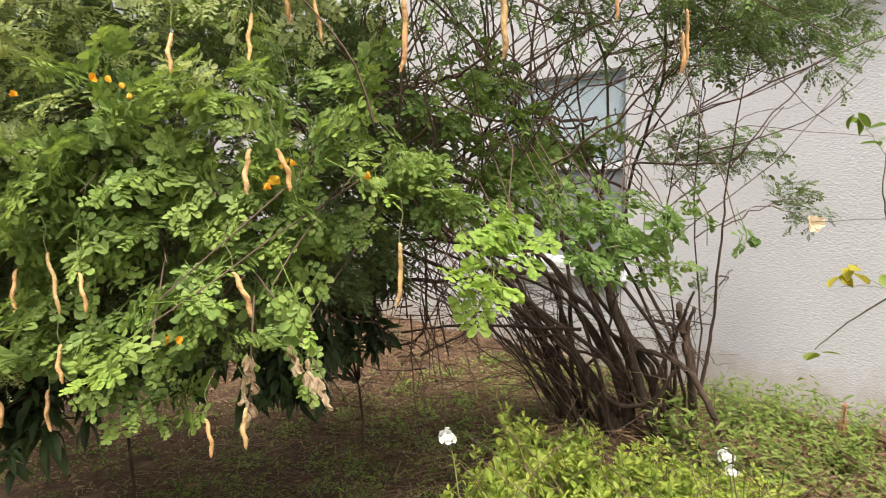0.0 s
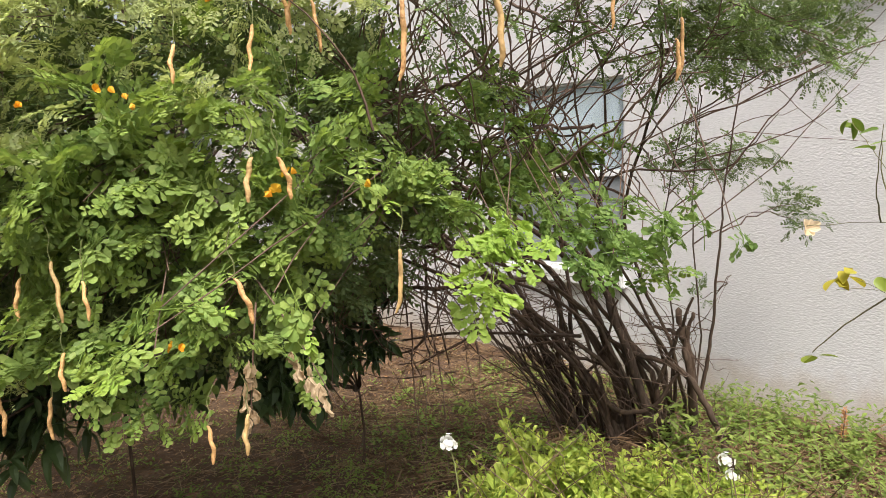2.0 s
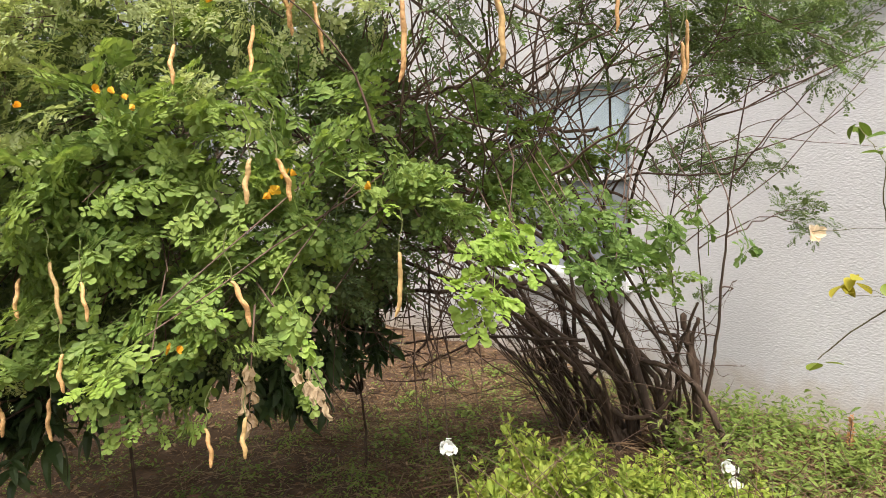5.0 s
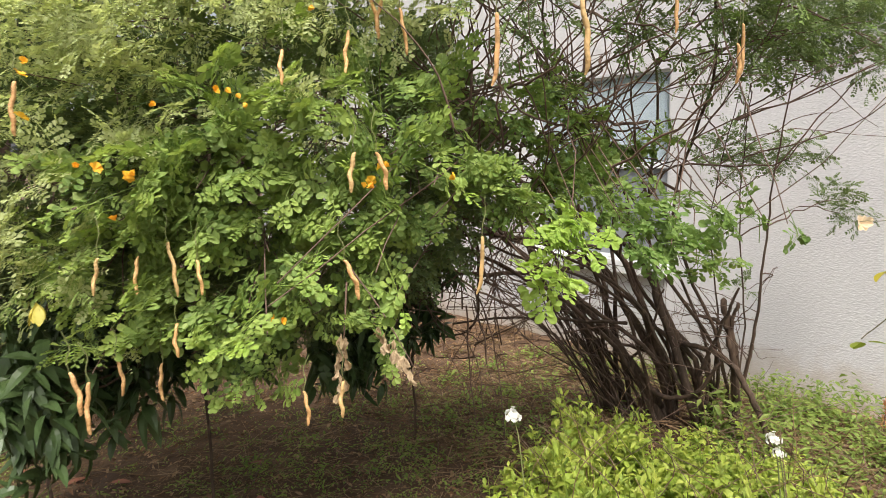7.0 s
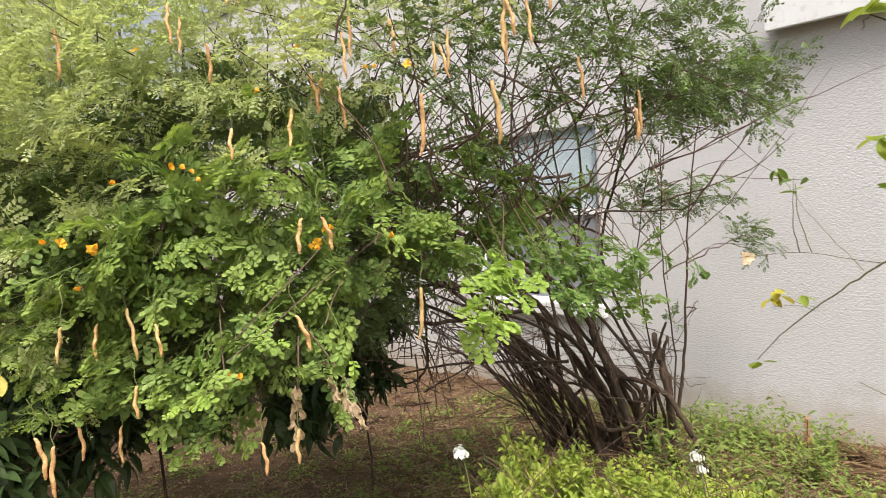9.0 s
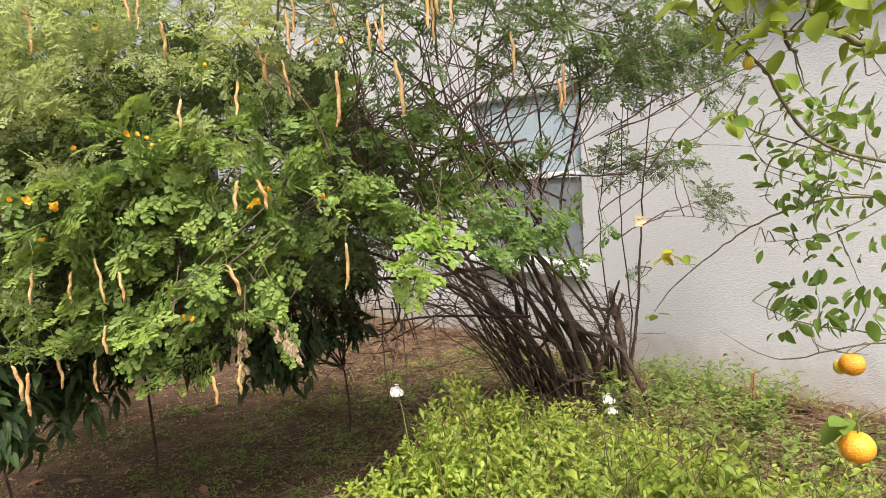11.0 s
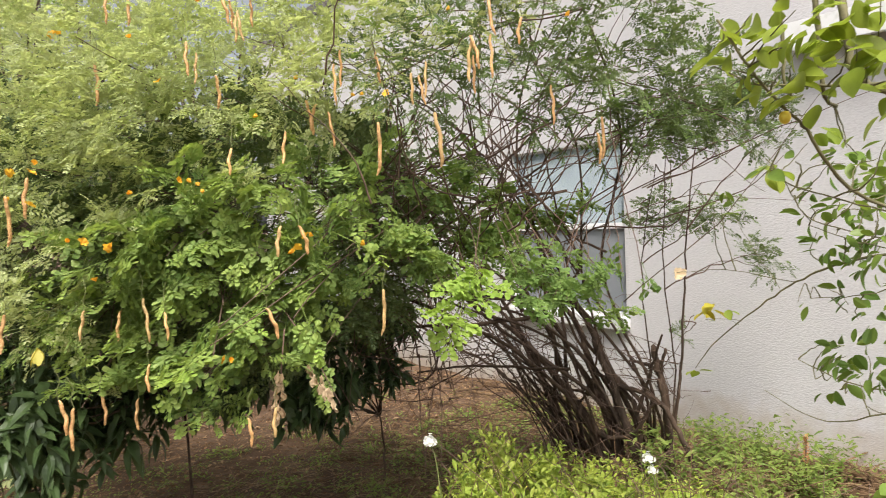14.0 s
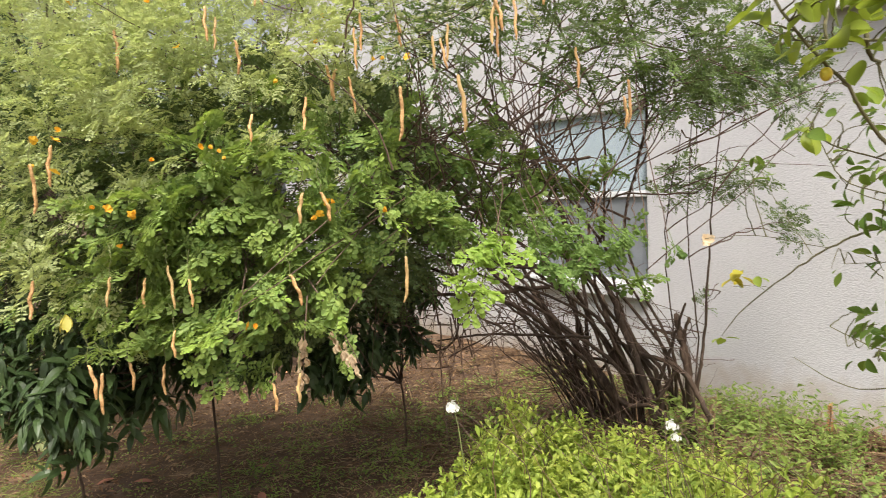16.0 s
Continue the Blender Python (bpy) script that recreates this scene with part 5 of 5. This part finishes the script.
fallen = [tri_mesh("fallen_leaf", *broad_leaf(0.13, 0.4, 0.2, 0.15, 6), RED_LEAF, True), tri_mesh("fallen_leaf", *broad_leaf(0.1, 0.45, 0.25, -0.1, 6), RED_LEAF, True)]
for k, (x, y, a) in enumerate(((-0.35, 1.55, 30), (-0.1, 1.75, 75), (0.1, 1.6, 110), (-0.75, 1.35, 160), (-1.0, 1.1, 20), (0.35, 2.0, 200), (-0.6, 1.9, 300), (-1.2, 0.95, 80))):
    ob = new("fallen_leaf", fallen[k % 2])
    ob.matrix_world = pose(x, y, float(ground_height(x, y)) + 0.008, 4, -3, a)
    tagged(ob, "reddish-brown dry fallen leaf lying on the soil", "leaf", "fallen leaves")

dried = thing("dried_weed", (1.69, 4.22, 0.0), "dead weed with a rusty orange seed spike by the wall", "weed")
dried.matrix_world = Matrix.Translation((0, 0, 0))
V, F = tube([(1.69, 4.22, -0.03), (1.693, 4.215, 0.2), (1.7, 4.21, 0.36)], 0.005, 0.0025, 5, 4, 0.003)
part("stem", tri_mesh("stem", V, F, TWIG, True), dried)
n = 150
u = rng.uniform(0, 1, n)
a = rng.uniform(0, 2 * np.pi, n)
rr = 0.007 * (1.1 - u) ** 0.6
M, P = frames_of(np.c_[1.696 + rr * np.cos(a), 4.212 + rr * np.sin(a), 0.22 + 0.15 * u], np.c_[np.cos(a), np.sin(a), rng.uniform(0.2, 1.4, n)], np.c_[-np.cos(a), -np.sin(a), np.ones(n)], rng.uniform(0.7, 1.2, n))
part("seed_spike", scatter_mesh("seed_spike", [leaflet(0.013, 0.5, 0.3, 0.2), leaflet(0.017, 0.4, 0.3, -0.1)], M, P, RUST), dried, "rusty orange seed spike")


def background_tree(name, at, height, crown, n, label, size):
    ob = thing(name, at, label, "tree")
    base = np.array(at, float)
    ob.matrix_world = Matrix.Translation((0, 0, 0))
    V, F = tube([base - np.array([0, 0, 0.1]), base + np.array([0.1, 0.05, height * 0.4]), base + np.array([0.0, 0.1, height * 0.8])], 0.09, 0.03, 8, 6, 0.02)
    part("trunk", tri_mesh("trunk", V, F, BARK, True), ob)
    cl = []
    for k in range(crown):
        a, u = rng.uniform(0, 2 * np.pi), rng.uniform(0.12, 1)
        rr = (0.5 + 0.6 * np.sin(u * np.pi)) * height * 0.33 * rng.uniform(0.5, 1)
        cl.append((base[0] + rr * np.cos(a), base[1] + rr * np.sin(a), height * u, rng.uniform(0.3, 0.5)))
    limbs = [tube([base + np.array([0, 0, c[2] * 0.5]), (base + np.array(c[:3])) / 2 + np.array([0, 0, c[2] * 0.2]), np.array(c[:3])], 0.025, 0.006, 5, 4, 0.02) for c in cl]
    part("brushwood", tri_mesh("brushwood", *joined(limbs), BARK, True), ob)
    M, P = clump_frames(cl, n, size, (base[0], base[1], height * 0.4))
    # distant leaves carry the haze in their pale colour
    part("crown", scatter_mesh("crown", FINE_LEAVES, M, P, LEAF_FAR_HAZE), ob, "", "stuff")


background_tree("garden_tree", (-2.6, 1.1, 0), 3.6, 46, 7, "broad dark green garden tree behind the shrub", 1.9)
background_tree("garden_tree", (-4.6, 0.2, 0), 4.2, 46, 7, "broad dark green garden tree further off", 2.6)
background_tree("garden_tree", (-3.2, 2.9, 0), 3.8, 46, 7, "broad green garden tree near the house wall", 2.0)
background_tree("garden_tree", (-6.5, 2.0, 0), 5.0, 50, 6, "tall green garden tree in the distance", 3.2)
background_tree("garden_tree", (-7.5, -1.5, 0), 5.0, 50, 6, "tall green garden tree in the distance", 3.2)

# ---- weeds, straw and litter ----
def plants(name, spots, leaf, per, height, size, mat, label):
    """Small rosettes of leaves on the ground, as one spread of growth."""
    pos, ahead, up, sz = [], [], [], []
    for x, y, s in spots:
        n = int(per * rng.uniform(0.7, 1.3))
        u = rng.uniform(0.1, 1, n)
        pos.append(np.c_[x + rng.normal(0, 0.035 * s, n), y + rng.normal(0, 0.035 * s, n), ground_height(x, y) + height * s * u])
        a = rng.uniform(0, 2 * np.pi, n)
        ahead.append(np.c_[np.cos(a), np.sin(a), rng.uniform(0, 0.9, n)])
        up.append(np.array([0, 0, 1.0]) + rng.normal(0, 0.2, (n, 3)))
        sz.append(size * s * rng.uniform(0.7, 1.2, n))
    M, P = frames_of(np.vstack(pos), np.vstack(ahead), np.vstack(up), np.concatenate(sz))
    tagged(new(name, scatter_mesh(name, leaf, M, P, mat)), label, "weeds", kind="stuff")


def spots_in(n, x0, x1, y0, y1, lo=0.6, hi=1.3):
    return np.c_[rng.uniform(x0, x1, n), rng.uniform(y0, y1, n), rng.uniform(lo, hi, n)]


SMALL = [leaflet(0.02, 0.42, 0.1, 0.1), leaflet(0.027, 0.35, 0.2, 0.2), leaflet(0.015, 0.55, 0.1, 0.0)]
BLADES = [leaflet(l, 0.035, 0.3, c, 0.3) for l, c in ((0.12, 0.3), (0.16, 0.5), (0.09, 0.15))]
wall_weeds = np.vstack([spots_in(60, 0.9, 2.6, 3.6, 4.85, 0.4, 1.2), spots_in(85, 1.1, 1.75, 3.5, 4.7, 0.5, 1.6), spots_in(30, 1.7, 2.6, 3.4, 4.3, 0.6, 1.4), spots_in(30, 2.6, 4.0, 3.3, 4.8), spots_in(40, -0.6, 0.9, 4.3, 4.9, 0.5, 0.9)])
plants("wall_weeds", wall_weeds, SMALL, 46, 0.2, 1.5, LEAF_WEED, "green weeds growing along the foot of the wall")
soil_weeds = np.vstack([spots_in(330, -0.4, 1.5, 1.6, 3.4, 0.4, 1.1), spots_in(140, -2.2, 0.6, 0.6, 1.9, 0.4, 0.9), spots_in(240, -1.5, 0.4, 1.5, 3.0, 0.4, 1.2), spots_in(50, -2.2, 0.2, 2.6, 4.6, 0.5, 1.1), spots_in(260, -1.0, 0.7, 2.9, 4.8, 0.6, 1.7), spots_in(60, 0.9, 1.5, 1.6, 2.8, 0.6, 1.2)])
plants("soil_weeds", soil_weeds, SMALL, 16, 0.05, 1.25, LEAF_WEED, "small scattered weeds on the bare soil")
lawn = np.vstack([spots_in(520, -3.8, -0.4, -0.6, 1.0, 0.5, 1.1), spots_in(260, -0.4, 1.2, 0.3, 1.9, 0.3, 0.6), spots_in(120, 1.4, 3.6, 3.2, 4.7, 0.6, 1.3), spots_in(260, -7, -3, -2, 2, 0.7, 1.6)])
plants("grass_tufts", lawn, BLADES, 12, 0.01, 0.75, LEAF_WEED, "thin yellow-green grass at the edge of the shade")
dry_grass = np.vstack([spots_in(220, -1.6, 0.6, 2.7, 4.85, 0.6, 1.3), spots_in(230, 0.5, 2.8, 3.3, 4.85, 0.7, 1.3), spots_in(300, 1.4, 2.7, 3.4, 4.8, 0.8, 1.6)])
plants("dry_grass", dry_grass, BLADES, 12, 0.02, 1.2, STRAW, "dry straw-coloured grass standing in the shade")


def strewn(name, n, templates, x0, x1, y0, y1, size, mat, label, lift=0.006, tilt=0.12):
    x, y = rng.uniform(x0, x1, n), rng.uniform(y0, y1, n)
    a = rng.uniform(0, 2 * np.pi, n)
    pos = np.c_[x, y, ground_height(x, y) + lift + rng.uniform(0, 0.012, n)]
    ahead = np.c_[np.cos(a), np.sin(a), rng.normal(0, tilt, n)]
    up = np.array([0, 0, 1.0]) + rng.normal(0, tilt * 2, (n, 3))
    M, P = frames_of(pos, ahead, up, size * rng.uniform(0.6, 1.3, n))
    tagged(new(name, scatter_mesh(name, templates, M, P, mat)), label, "litter", kind="stuff")


STRAWS = [tube([(0, 0, 0), (0.01 * s, 0.5, 0.02), (0.03 * s, 1, 0)], 0.0014 / 0.14, 0.0007 / 0.14, 3, 1) for s in (-1, 1, 2)]
strewn("straw_litter", 8000, STRAWS, -2.6, 1.9, 0.8, 4.9, 0.115, STRAW, "brown straw and fine twigs strewn on the soil")
strewn("straw_litter", 3000, STRAWS, 1.0, 3.2, 3.0, 4.95, 0.12, STRAW, "brown straw strewn on the soil by the wall")
PALE_STRAW = leaf_material("pale_straw", (0.16, 0.095, 0.05), (0.28, 0.18, 0.1), (0.5, 0.37, 0.23), 0.8, 0.1)
strewn("straw_litter", 3800, STRAWS, -0.9, 1.6, 1.5, 4.7, 0.13, PALE_STRAW, "pale dry grass stalks strewn on the soil", 0.01, 0.16)
CURLED = [leaflet(0.05, 0.5, 0.35, 0.3), leaflet(0.07, 0.35, 0.4, 0.2), leaflet(0.03, 0.7, 0.3, -0.2)]
strewn("leaf_litter", 6500, CURLED, -2.6, 2.0, 0.5, 4.9, 0.65, LITTER, "brown fallen leaves on the soil", 0.004, 0.2)
CRUMB = [leaflet(0.012, 0.8, 0.4, 0.2), leaflet(0.009, 0.9, 0.3, 0.1)]
strewn("soil_crumbs", 10000, CRUMB, -2.0, 1.8, 0.6, 4.6, 1.0, LITTER, "fine brown crumbs and bits on the soil", 0.002, 0.4)
for k in range(34):
    x, y, a, l = rng.uniform(-1.8, 1.2), rng.uniform(1.2, 4.6), rng.uniform(0, 6.28), rng.uniform(0.2, 0.6)
    d = np.array([math.cos(a), math.sin(a), 0]) * l / 2
    c = np.array([x, y, float(ground_height(x, y)) + 0.012])
    V, F = tube([c - d, c + rng.normal(0, 0.02, 3) * np.array([1, 1, 0.2]), c + d], rng.uniform(0.002, 0.005), 0.0015, 5, 4, 0.003)
    tagged(new("fallen_stick", tri_mesh("fallen_stick", V, F, TWIG if k % 3 else STRAW, True)), "thin brown stick lying on the soil", "stick", "sticks on the soil")
